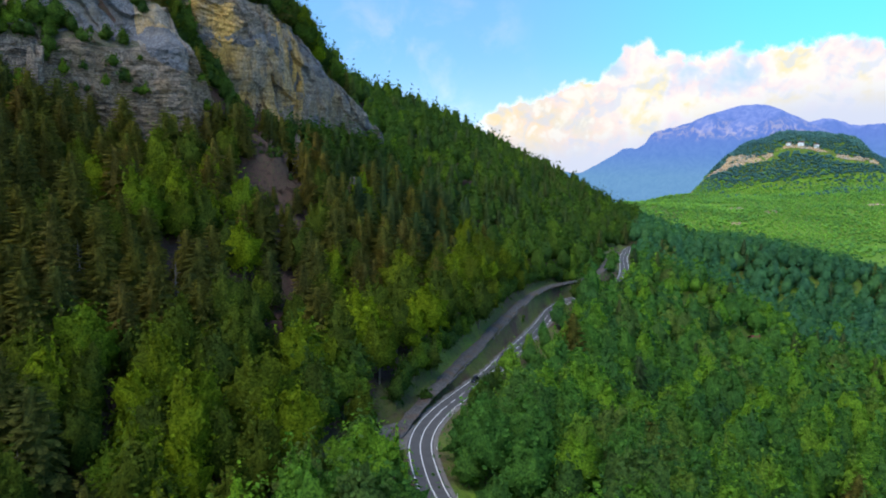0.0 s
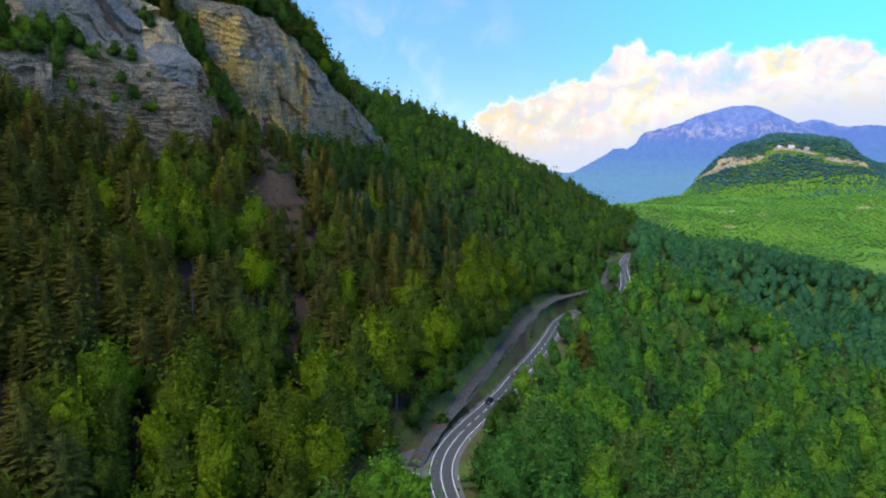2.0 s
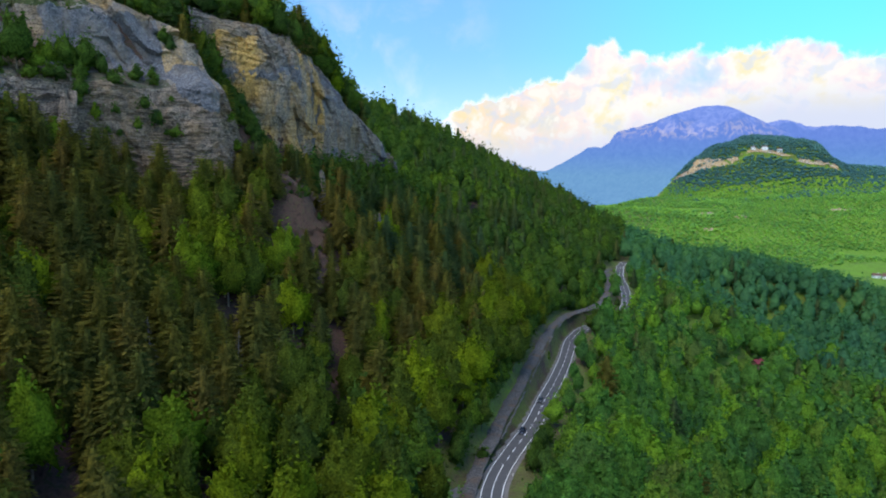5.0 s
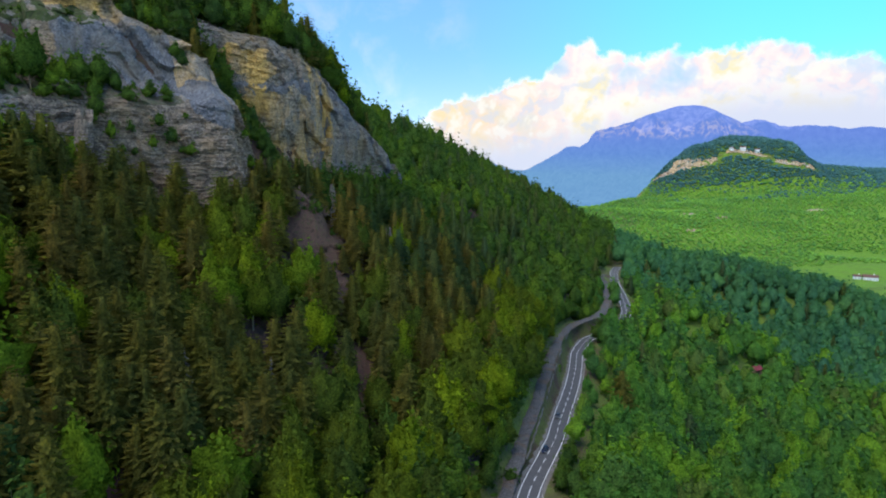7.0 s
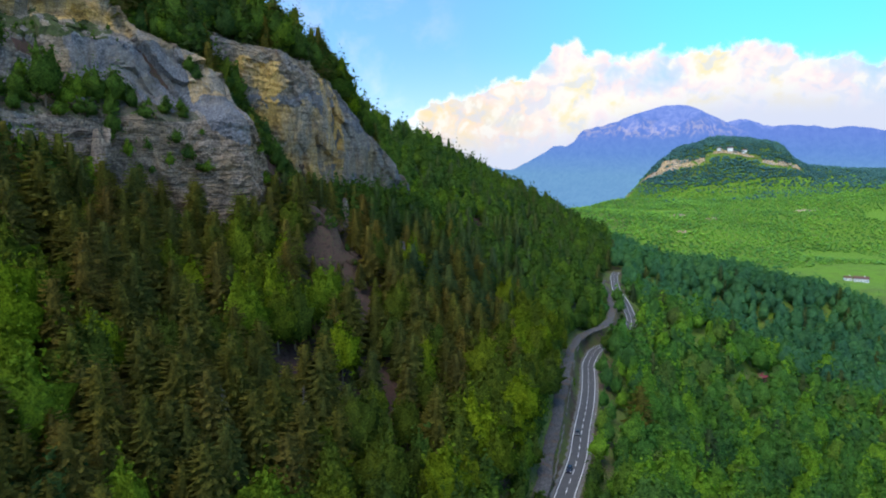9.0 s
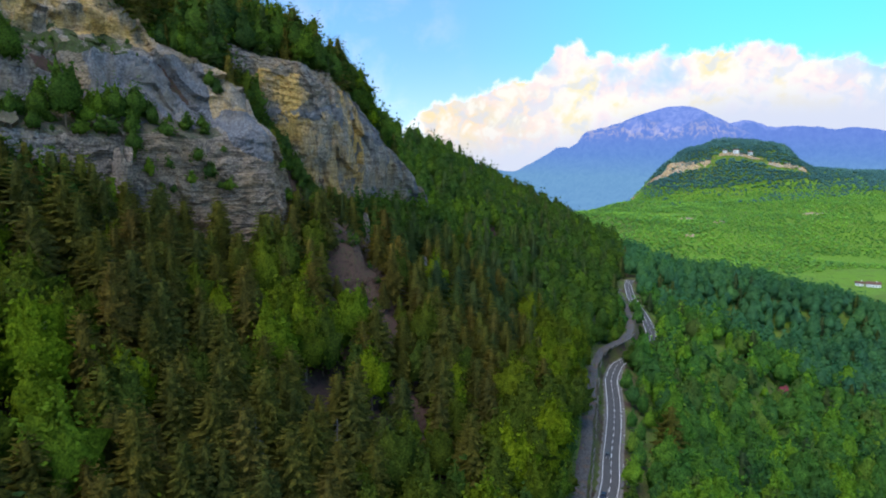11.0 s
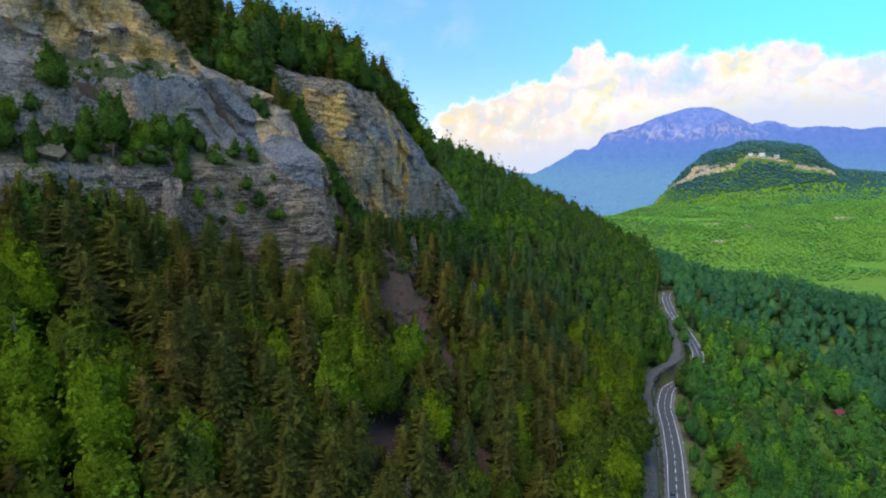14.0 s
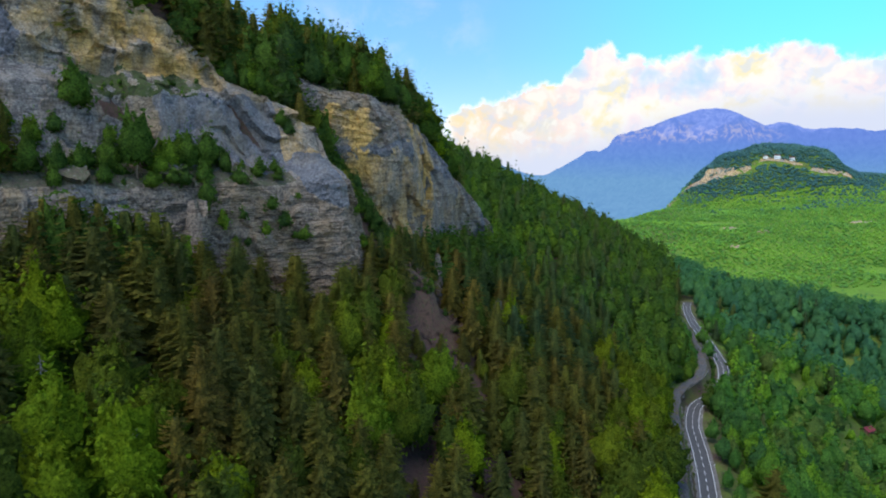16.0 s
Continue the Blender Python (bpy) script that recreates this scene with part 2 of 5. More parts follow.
# sunlight and haze over the plains are put into this paler leaf colour
LEAF_PLAIN_HAZE = leaf_material("plain foliage paled for sun and haze", [(0, (0.16, 0.32, 0.065)), (0.3, (0.2, 0.37, 0.06)), (0.6, (0.14, 0.3, 0.085)), (1, (0.22, 0.39, 0.06))], 0.46, 0.2, 0.7, 0.011)
# air haze over the wood behind the spur is put into its leaf colour
LEAF_FAR_HAZE = leaf_material("distant foliage tinted with haze", [(0, (0.054, 0.150, 0.070)), (0.4, (0.069, 0.168, 0.063)), (0.7, (0.050, 0.138, 0.077)), (1, (0.083, 0.190, 0.056))], 0.45, 0.55, 0.5, 0.025)
# blue of distance haze is mixed into the far hill's leaf colour
LEAF_HILL_HAZE = leaf_material("hill foliage tinted with haze", [(0, (0.077, 0.175, 0.183)), (0.5, (0.090, 0.194, 0.175)), (1, (0.072, 0.165, 0.189))], 0.44, 0.2, 0.5, 0.012)
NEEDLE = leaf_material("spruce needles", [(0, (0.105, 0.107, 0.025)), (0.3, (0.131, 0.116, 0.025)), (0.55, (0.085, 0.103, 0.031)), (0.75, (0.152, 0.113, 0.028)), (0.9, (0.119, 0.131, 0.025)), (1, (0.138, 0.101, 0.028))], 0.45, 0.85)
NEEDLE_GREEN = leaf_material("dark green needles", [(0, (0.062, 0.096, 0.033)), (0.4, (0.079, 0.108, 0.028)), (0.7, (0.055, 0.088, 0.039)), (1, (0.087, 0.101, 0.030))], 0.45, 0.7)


def bark_material(name, a, b):
    m, n, l, out = material(name)
    f = noise_node(n, l, 3.0, 5)
    surface(n, l, out, ramp(n, l, f, [(0.3, a), (0.7, b)]), 0.95, f, 0.6, 0.1)
    return m


BARK = bark_material("grey brown bark", (0.07, 0.055, 0.04), (0.17, 0.14, 0.11))
BROWN_TWIG = bark_material("brown twigs", (0.06, 0.036, 0.028), (0.13, 0.085, 0.065))
PALE_BARK = bark_material("pale dead wood", (0.1, 0.085, 0.075), (0.19, 0.165, 0.15))

GROUND, n, l, out = material("forest floor and meadow")
f1, f2 = noise_node(n, l, 0.06, 6), noise_node(n, l, 0.9, 5)
litter = ramp(n, l, f2, [(0.3, (0.024, 0.016, 0.014)), (0.5, (0.066, 0.035, 0.029)), (0.65, (0.034, 0.032, 0.014))])
grass = ramp(n, l, f2, [(0.3, (0.065, 0.14, 0.008)), (0.7, (0.14, 0.25, 0.012))])
at = n.new("ShaderNodeAttribute")
at.attribute_name = "meadow"
amount = calc(n, l, "ADD", calc(n, l, "MULTIPLY", calc(n, l, "SUBTRACT", f1, 0.5), 1.6), at.outputs["Fac"])
amount_c = n.new("ShaderNodeClamp")
l.new(amount, amount_c.inputs[0])
bare = n.new("ShaderNodeAttribute")
bare.attribute_name = "bare"
soil = ramp(n, l, f2, [(0.35, (0.035, 0.022, 0.016)), (0.5, (0.088, 0.047, 0.035)), (0.6, (0.045, 0.04, 0.018)), (0.72, (0.1, 0.062, 0.046))])
surface(n, l, out, mix(n, l, bare.outputs["Fac"], mix(n, l, amount_c.outputs[0], litter, grass), soil), 0.95, f2, 0.9, 0.6)


def rock_material(name, grey, ochre, ochre_lo, strata, lines=0.6, joints=1.0):
    """Limestone: grey faces, ochre stains running down, dark joints."""
    m, n, l, out = material(name)
    g = n.new("ShaderNodeNewGeometry")
    mp = n.new("ShaderNodeMapping")
    mp.inputs["Scale"].default_value = (1, 1, 0.28)
    l.new(g.outputs["Position"], mp.inputs["Vector"])
    streak = noise_node(n, l, 0.16, 6, 0.6, mp.outputs[0])
    patch = noise_node(n, l, 0.045, 5, 0.55)
    fine = noise_node(n, l, 1.7, 8, 0.68)
    mp2 = n.new("ShaderNodeMapping")
    mp2.inputs["Scale"].default_value = (0.12, 0.12, strata)
    mp2.inputs["Rotation"].default_value = (radians(8), radians(-6), 0)
    l.new(g.outputs["Position"], mp2.inputs["Vector"])
    bed = noise_node(n, l, 1.0, 5, 0.6, mp2.outputs[0])
    # fine contrast painted in for edge highlights and shaded cracks under soft light
    base = ramp(n, l, fine, [(0.36, tuple(c * 0.4 for c in grey)), (0.5, grey), (0.63, tuple(min(1, c * 1.6) for c in grey))])
    stain = calc(n, l, "ADD", calc(n, l, "MULTIPLY", streak, 0.6), calc(n, l, "MULTIPLY", patch, 0.6))
    och = ramp(n, l, stain, [(ochre_lo - 0.05, (0, 0, 0)), (ochre_lo + 0.12, (0.9, 0.9, 0.9))])
    col = mix(n, l, och, base, mix(n, l, fine, tuple(c * 0.6 for c in ochre), tuple(min(1, c * 1.3) for c in ochre)))
    vor = n.new("ShaderNodeTexVoronoi")
    vor.feature = "DISTANCE_TO_EDGE"
    vor.inputs["Scale"].default_value = 0.75
    mp3 = n.new("ShaderNodeMapping")
    mp3.inputs["Scale"].default_value = (1, 1, 1.5 * strata)
    mp3.inputs["Rotation"].default_value = (radians(8), radians(-6), 0)
    warp = n.new("ShaderNodeTexNoise")
    warp.inputs["Scale"].default_value = 0.35
    l.new(mix(n, l, 0.72, warp.outputs["Color"], g.outputs["Position"], "MIX"), mp3.inputs["Vector"])
    l.new(g.outputs["Position"], warp.inputs["Vector"])
    l.new(mp3.outputs[0], vor.inputs["Vector"])
    crack = ramp(n, l, vor.outputs["Distance"], [(0.0, (0.3, 0.29, 0.29)), (0.07, (1, 1, 1))])
    col = mix(n, l, ramp(n, l, patch, [(0.4, (0.25 * joints,) * 3), (0.6, (0.9 * joints,) * 3)]), col, mix(n, l, 1.0, col, crack, "MULTIPLY"))
    dark = ramp(n, l, bed, [(0.40, (0.38, 0.36, 0.36)), (0.46, (1, 1, 1))])
    col = mix(n, l, lines, col, dark, "MULTIPLY")
    soot = ramp(n, l, noise_node(n, l, 0.3, 5, 0.6, mp.outputs[0]), [(0.32, (0.45, 0.45, 0.48)), (0.5, (1, 1, 1))])
    col = mix(n, l, 0.7, col, soot, "MULTIPLY")
    both = calc(n, l, "ADD", calc(n, l, "MULTIPLY", bed, 1.5), fine)
    surface(n, l, out, col, 0.92, both, 0.9, 0.8)
    return m


ROCK = rock_material("grey limestone", (0.162, 0.146, 0.136), (0.235, 0.17, 0.1), 0.60, 1.1)
ROCK_SLAB = rock_material("smooth blue grey limestone", (0.108, 0.11, 0.124), (0.17, 0.142, 0.11), 0.64, 0.35, 0.25, 0.35)
ROCK_OCHRE = rock_material("ochre stained limestone", (0.19, 0.165, 0.138), (0.52, 0.31, 0.085), 0.575, 0.8)
ROCK_BEDDED = rock_material("thinly bedded limestone", (0.178, 0.144, 0.118), (0.24, 0.17, 0.108), 0.57, 2.4, 0.9)


# ---- mesh helpers ----
def quads_mesh(name, verts, faces, mats, attrs=None, smooth_faces=False, normals=None):
    """A mesh from arrays of places and of quads; attrs: floats for each place."""
    me = bpy.data.meshes.new(name)
    verts, faces = np.asarray(verts, np.float32), np.asarray(faces, np.int32)
    me.vertices.add(len(verts))
    me.vertices.foreach_set("co", verts.ravel())
    me.loops.add(faces.size)
    me.loops.foreach_set("vertex_index", faces.ravel())
    me.polygons.add(len(faces))
    me.polygons.foreach_set("loop_start", np.arange(len(faces), dtype=np.int32) * faces.shape[1])
    me.polygons.foreach_set("use_smooth", np.full(len(faces), smooth_faces))
    for m in mats:
        me.materials.append(m)
    me.update(calc_edges=True)
    for key, values in (attrs or {}).items():
        me.attributes.new(key, "FLOAT", "POINT").data.foreach_set("value", np.asarray(values, np.float32))
    if normals is not None:
        me.normals_split_custom_set_from_vertices(np.asarray(normals, np.float32))
    return me


def grid_faces(nu, nv):
    i = np.arange((nu - 1) * (nv - 1))
    a = (i // (nv - 1)) * nv + i % (nv - 1)
    return np.stack([a, a + nv, a + nv + 1, a + 1], 1)


def part(name, me, parent, label=""):
    ob = new(name, me)
    ob.parent = parent
    return tagged(ob, label) if label else ob


# ---- ground ----
def steps(stops):
    out = [stops[0][0]]
    for (a, s), (b, _) in zip(stops, stops[1:]):
        k = max(1, int(round((b - a) / s)))
        out += list(a + (b - a) * (np.arange(k) + 1) / k)
    return np.array(out)


gx = steps([(-2600, 120), (-700, 30), (-260, 4), (-170, 2), (170, 4), (360, 8), (520, 25), (1300, 90), (3200, 90)])
gy = steps([(-900, 100), (-200, 20), (60, 2.5), (420, 4), (660, 10), (900, 25), (2300, 120), (4700, 120)])
GX, GY = np.meshgrid(gx, gy, indexing="ij")
GZ = ground(GX, GY)
uphill = (GX - ORIGIN[0]) * UP[0] + (GY - ORIGIN[1]) * UP[1]
meadow = 0.3 + 0.3 * smooth(uphill, -18, -30) - 0.75 * smooth(uphill, 4, 12) * smooth(GY, 760, 640) + 0.35 * smooth(GY, 640, 800)
dr, _ = nearest(ROAD, GX, GY)
meadow = meadow - 0.12 * np.exp(-(dr.reshape(GX.shape) / 9) ** 2)
clearing = np.exp(-((GX + 61) / 11) ** 2 - ((GY - 260) / 12) ** 2)
meadow = meadow - 0.8 * clearing - 0.3 * smooth(GX, 640, 720) * smooth(GX, 1160, 1100) * smooth(GY, 1660, 1720) * smooth(GY, 2080, 2000)
for mx_, my_, rx_, ry_ in ((700, 1010, 60, 45), (1010, 1240, 85, 40), (560, 1330, 55, 22), (1180, 1000, 70, 26)):
    meadow = meadow + 1.4 * np.exp(-((GX - mx_) / rx_) ** 4 - ((GY - my_) / ry_) ** 4)
ground_ob = new("ground", quads_mesh("ground", np.stack([GX, GY, GZ], -1).reshape(-1, 3), grid_faces(len(gx), len(gy)), [GROUND], {"meadow": meadow.ravel(), "bare": np.clip(1.5 * clearing, 0, 1).ravel()}, True))
tagged(ground_ob, "steep valley ground of brown leaf litter, grass and meadows", "ground", kind="structure")

# ---- road ----
ASPHALT, n, l, out = material("worn asphalt")
f = noise_node(n, l, 0.5, 6)
g = noise_node(n, l, 9.0, 3)
surface(n, l, out, mix(n, l, 0.5, ramp(n, l, f, [(0.3, (0.045, 0.043, 0.046)), (0.7, (0.075, 0.07, 0.072))]), ramp(n, l, g, [(0.3, (0.04, 0.04, 0.042)), (0.7, (0.08, 0.078, 0.08))])), 0.85, g, 0.3, 0.02)
PAINT, n, l, out = material("white road paint")
f = noise_node(n, l, 2.5, 5)
surface(n, l, out, ramp(n, l, f, [(0.3, (0.45, 0.44, 0.43)), (0.55, (0.72, 0.71, 0.7))]), 0.7)
GRAVEL, n, l, out = material("grey gravel")
f, g = noise_node(n, l, 0.35, 6), noise_node(n, l, 3.0, 6)
surface(n, l, out, mix(n, l, 0.5, ramp(n, l, f, [(0.35, (0.085, 0.07, 0.06)), (0.65, (0.15, 0.14, 0.135))]), ramp(n, l, g, [(0.3, (0.06, 0.05, 0.045)), (0.7, (0.17, 0.16, 0.15))])), 0.95, g, 0.8, 0.12)
TRACKBED, n, l, out = material("old track bed with fallen leaves")
f, g = noise_node(n, l, 0.25, 6), noise_node(n, l, 2.0, 6)
surface(n, l, out, mix(n, l, ramp(n, l, f, [(0.5, (0, 0, 0)), (0.66, (1, 1, 1))]), ramp(n, l, g, [(0.34, (0.03, 0.028, 0.028)), (0.5, (0.062, 0.058, 0.058)), (0.66, (0.11, 0.103, 0.1))]), ramp(n, l, g, [(0.3, (0.05, 0.032, 0.022)), (0.7, (0.12, 0.08, 0.055))])), 0.95, g, 0.8, 0.15)


def ribbon(name, line, z, left, right, mats, across=3, thick=0.0):
    """A strip along a line, from left to right of it (metres to the right)."""
    nrm = line_normals(line)
    offs = np.linspace(left, right, across)
    v = line[:, None, :] + nrm[:, None, :] * offs[None, :, None]
    zz = np.broadcast_to(np.asarray(z, float).reshape(-1, 1), v.shape[:2])
    return quads_mesh(name, np.concatenate([v, zz[..., None]], -1).reshape(-1, 3), grid_faces(len(line), across)[:, ::-1], mats, None, True)


FINE = spline(ROAD[::6], 0.5)
road = tagged(new("road", ribbon("road", FINE, 0.03, -3.15, 3.15, [ASPHALT], 5)), "winding two-lane grey asphalt road with white lines", "road", kind="structure")
part("edge_line", ribbon("edge_line", FINE, 0.036, -2.72, -2.54, [PAINT], 2), road, "white painted edge line")
part("edge_line", ribbon("edge_line", FINE, 0.036, 2.54, 2.72, [PAINT], 2), road, "white painted edge line")
arc = np.concatenate([[0], np.cumsum(np.linalg.norm(np.diff(FINE, axis=0), axis=1))])
pos = 0.0
while pos < min(arc[-1] - 6, 660):
    solid = 62 < pos < 120
    a, b = np.searchsorted(arc, pos), np.searchsorted(arc, pos + (6.0 if solid else 3.2))
    if b - a >= 2:
        part("centre_dash", ribbon("centre_dash", FINE[a:b + 1], 0.036, -0.09, 0.09, [PAINT], 2), road)
    pos += 6.0 if solid else 6.2
i0, i1 = np.argmin(np.abs(FINE[:, 1] - 172)), np.argmin(np.abs(FINE[:, 1] - 330))
shoulder = tagged(new("pavement", ribbon("pavement", FINE[i0:i1], 0.015, -5.4, -3.1, [GRAVEL], 3)), "pale grey gravel shoulder beside the road", "shoulder", kind="structure")
shoulder2 = tagged(new("pavement", ribbon("pavement", FINE[:i1], 0.012, 3.1, 4.1, [GRAVEL], 3)), "narrow grey gravel verge beside the road", "shoulder", kind="structure")
lay_a = np.linspace(0, 2 * np.pi, 41)[:-1]
lay_r = np.linspace(0.02, 1, 6)
lx = -12.0 + 5.8 * lay_r[None, :] * np.cos(lay_a)[:, None] * (1 + 0.12 * np.sin(3 * lay_a))[:, None]
ly = 161.0 + 10.0 * lay_r[None, :] * np.sin(lay_a)[:, None]
idx = np.arange(40)
lf = np.concatenate([np.stack([idx * 6 + k, idx * 6 + k + 1, ((idx + 1) % 40) * 6 + k + 1, ((idx + 1) % 40) * 6 + k], 1) for k in range(5)])
layby = tagged(new("pavement", quads_mesh("pavement", np.stack([lx, ly, np.full_like(lx, 0.02)], -1).reshape(-1, 3), lf, [GRAVEL], None, True)), "grey gravel lay-by at the start of the old track", "lay-by", kind="structure")
TFINE = spline(TRACK[::6], 1.0)
TZ = np.interp(np.linspace(0, 1, len(TFINE)), np.linspace(0, 1, len(TRACK)), TRACK_Z)
def ragged(name, line, z, half, mats, across, seed):
    """A strip with uneven edges and ruts."""
    nrm = line_normals(line)
    i = np.arange(len(line))
    lo, hi = -half - 0.7 * fbm(i / 7, i * 0, 3, seed), half + 0.5 * fbm(i / 6, i * 0 + 3, 3, seed + 1)
    t = np.linspace(0, 1, across)
    offs = lo[:, None] + (hi - lo)[:, None] * t[None, :]
    v = line[:, None, :] + nrm[:, None, :] * offs[..., None]
    zz = np.asarray(z)[:, None] + 0.12 * fbm(i[:, None] / 3 + 0 * t, t[None, :] * 6 + 0 * i[:, None], 3, seed + 2) - 0.25 * (2 * np.abs(t - 0.5))[None, :] ** 6
    return quads_mesh(name, np.concatenate([v, zz[..., None]], -1).reshape(-1, 3), grid_faces(len(line), across)[:, ::-1], mats, None, True)


track = tagged(new("road", ragged("road", TFINE, TZ + 0.2, 2.1, [TRACKBED], 9, 5)), "abandoned dark track strewn with leaves and gravel", "track", kind="structure")

# ---- cliffs ----
TURF, n, l, out = material("ledge turf")
f = noise_node(n, l, 0.8, 6)
surface(n, l, out, ramp(n, l, f, [(0.36, (0.03, 0.03, 0.014)), (0.5, (0.04, 0.052, 0.014)), (0.58, (0.03, 0.045, 0.012)), (0.7, (0.085, 0.072, 0.05))]), 0.95, f, 0.9, 0.6)
SCREE, n, l, out = material("ledge scree")
f = noise_node(n, l, 1.2, 7, 0.65)
surface(n, l, out, ramp(n, l, f, [(0.36, (0.04, 0.034, 0.026)), (0.46, (0.09, 0.07, 0.05)), (0.54, (0.035, 0.045, 0.016)), (0.66, (0.17, 0.145, 0.125))]), 0.95, f, 0.9, 0.5)

def facets(s, z, ws, wz, off, lean, seed):
    """Broken rock: cells of about ws by wz metres, each a flat face with its own set-back and lean."""
    i, j = np.floor(s / ws), np.floor(z / wz)
    best, d = np.full(s.shape, 1e9), np.zeros(s.shape)
    for a in (-1, 0, 1):
        for b in (-1, 0, 1):
            ci, cj = i + a, j + b
            cs, cz = (ci + 0.15 + 0.7 * lattice(ci, cj, seed)) * ws, (cj + 0.15 + 0.7 * lattice(ci, cj, seed + 1)) * wz
            far = np.maximum(np.abs(s - cs) / ws, np.abs(z - cz) / wz) + 0.25 * (np.abs(s - cs) / ws + np.abs(z - cz) / wz)
            val = off * (2 * lattice(ci, cj, seed + 2) - 1) + lean * ((2 * lattice(ci, cj, seed + 3) - 1) * (s - cs) + (2 * lattice(ci, cj, seed + 4) - 1) * (z - cz))
            m = far < best
            best, d = np.where(m, far, best), np.where(m, val, d)
    return d


def rock_sheet(name, p, normals, mats, face_mat, bedded, calm, forms, seed=0):
    """A rock face from a grid of places, broken along the normals: buttresses, slabs, blocks and beds. bedded, calm: masks, 0 to 1; forms: the large ribs and clefts."""
    ns, nh = p.shape[:2]
    s = np.concatenate([[0], np.cumsum(np.linalg.norm(np.diff(p[:, nh // 2], axis=0), axis=1))])[:, None] * np.ones((1, nh))
    z = p[..., 2]
    ws, wz = s + 1.5 * fbm(s / 6, z / 6, 3, seed + 1), z + 0.16 * s + 1.8 * fbm(s / 9, z / 9, 3, seed + 2)
    bed, still = bedded(s, z), calm(s, z)
    d = 2.4 * fbm(s / 20, z / 30, 3, seed) * (1 - 0.5 * bed)
    d = d + facets(ws + 0.5 * wz, wz, 9.0, 15.0, 1.5, 0.16, seed + 3) * (1 - 0.6 * bed)
    d = d + facets(ws - 0.3 * wz, wz, 3.2, 4.2, 0.55, 0.14, seed + 8) * (1 - 0.75 * still) * (1 - 0.4 * bed)
    d = d + facets(ws, wz, 2.0, 0.85, 0.38, 0.05, seed + 13) * (0.15 + 0.85 * bed) * (1 - 0.8 * still)
    d = d + facets(ws, wz, 11.0, 1.9, 0.5, 0.02, seed + 17) * (0.25 + 0.75 * bed) * (1 - 0.8 * still)
    d = d + 0.16 * fbm(s / 0.8, z / 0.8, 3, seed + 9) + forms(s, z)
    q = p + normals * d[..., None]
    me = quads_mesh(name, q.reshape(-1, 3), grid_faces(ns, nh), mats)
    me.polygons.foreach_set("material_index", np.asarray(face_mat(s, z), np.int32)[:-1, :-1].ravel())
    return me


def wall_places(s0, s1, ns, q0, q1, nh):
    """The first cliff, between two places along it, and two along its stepped profile."""
    w, z = np.array(WALL_W), np.array(WALL_Z)
    run = np.concatenate([[0], np.cumsum(np.hypot(np.diff(w), np.diff(z)))])
    run /= run[-1]
    q = np.linspace(q0, q1, nh)
    pw, pz = np.interp(q, run, w), np.interp(q, run, z)
    s = np.linspace(s0, s1, ns)
    rim = np.interp(s, RIM_S, RIM_Z)[:, None] + 2.0 * fbm(s / 5, s * 0, 3, 21)[:, None]
    zz = np.minimum(pz[None, :], rim + 0.35 * np.maximum(pz[None, :] - rim, 0))
    ww = np.broadcast_to(pw, zz.shape) - 0.8 * np.maximum(pz[None, :] - rim, 0)
    ww = ww - wall_turn(s)[:, None]
    ledge_wave = 2.2 * fbm(s / 14, s * 0 + 5, 3, 31)[:, None] * smooth(pz, 98, 112)[None, :]
    xy = s[:, None, None] * WALL_T + ww[..., None] * WALL_N
    p = np.concatenate([xy, (zz + ledge_wave)[..., None]], -1)
    nz = 0.3
    nrm = np.array([*(WALL_N * math.sqrt(1 - nz * nz)), nz])
    return p, np.broadcast_to(nrm, p.shape)


def wall_mats(s, z):
    s = s - 45
    rag = 3.2 * fbm(s / 6, z / 5, 4, 78)
    ochre = (z + rag > 134) & (s > 10) & (fbm(s / 9, z / 16, 3, 71) > -0.35)
    ochre |= (s > 80) & (z > 112 + rag) & (z < 127)
    slab = (z + rag > 110) & (z + 0.7 * rag < 130) & (s > 43 + rag) & (s < 81)
    slab |= (np.hypot((s - 88.5 - 0.25 * (105 - z)) / 7.5, (z - 105) / 8.5) < 1 + 0.06 * rag)
    slab |= (z > 134) & (s < 14 + 2 * rag)
    grass = (z + 1.0 * rag > 129.5) & (z + 0.9 * rag < 134.8) & (s > 26 + 2 * rag) & (s < 60 + 2 * rag) & (fbm(s / 2.5, z / 1.5, 3, 73) > -0.3)
    scree = (z + 0.5 * rag > 105.5) & (z + 0.7 * rag < 111.5) & (s > -5) & (s < 79)
    bedded = (z + rag < 107) & (s > 30)
    return np.select([slab & ~grass, scree, grass, bedded, ochre], [5, 4, 3, 2, 1], 0)


def wall_forms(s, z):
    """A leaning tooth at the cliff's end, the cleft beside it, and overhangs under the top."""
    s = s - 45
    tooth = 3.6 * np.exp(-((s - 90) / 7.5) ** 2) * smooth(z, 131, 118)
    cleft = -2.4 * np.exp(-((s - 67.5 - 0.52 * (131 - z) - 2.2 * fbm(s / 7, z / 4, 3, 29)) / 1.3) ** 2) * smooth(z, 108, 113) * smooth(z, 135, 130)
    lip = 2.2 * np.exp(-((z - 140 - 3 * fbm(s / 12, s * 0, 2, 19)) / 2.2) ** 2) * smooth(s, 12, 20) * smooth(s, 60, 52)
    return tooth + cleft + lip


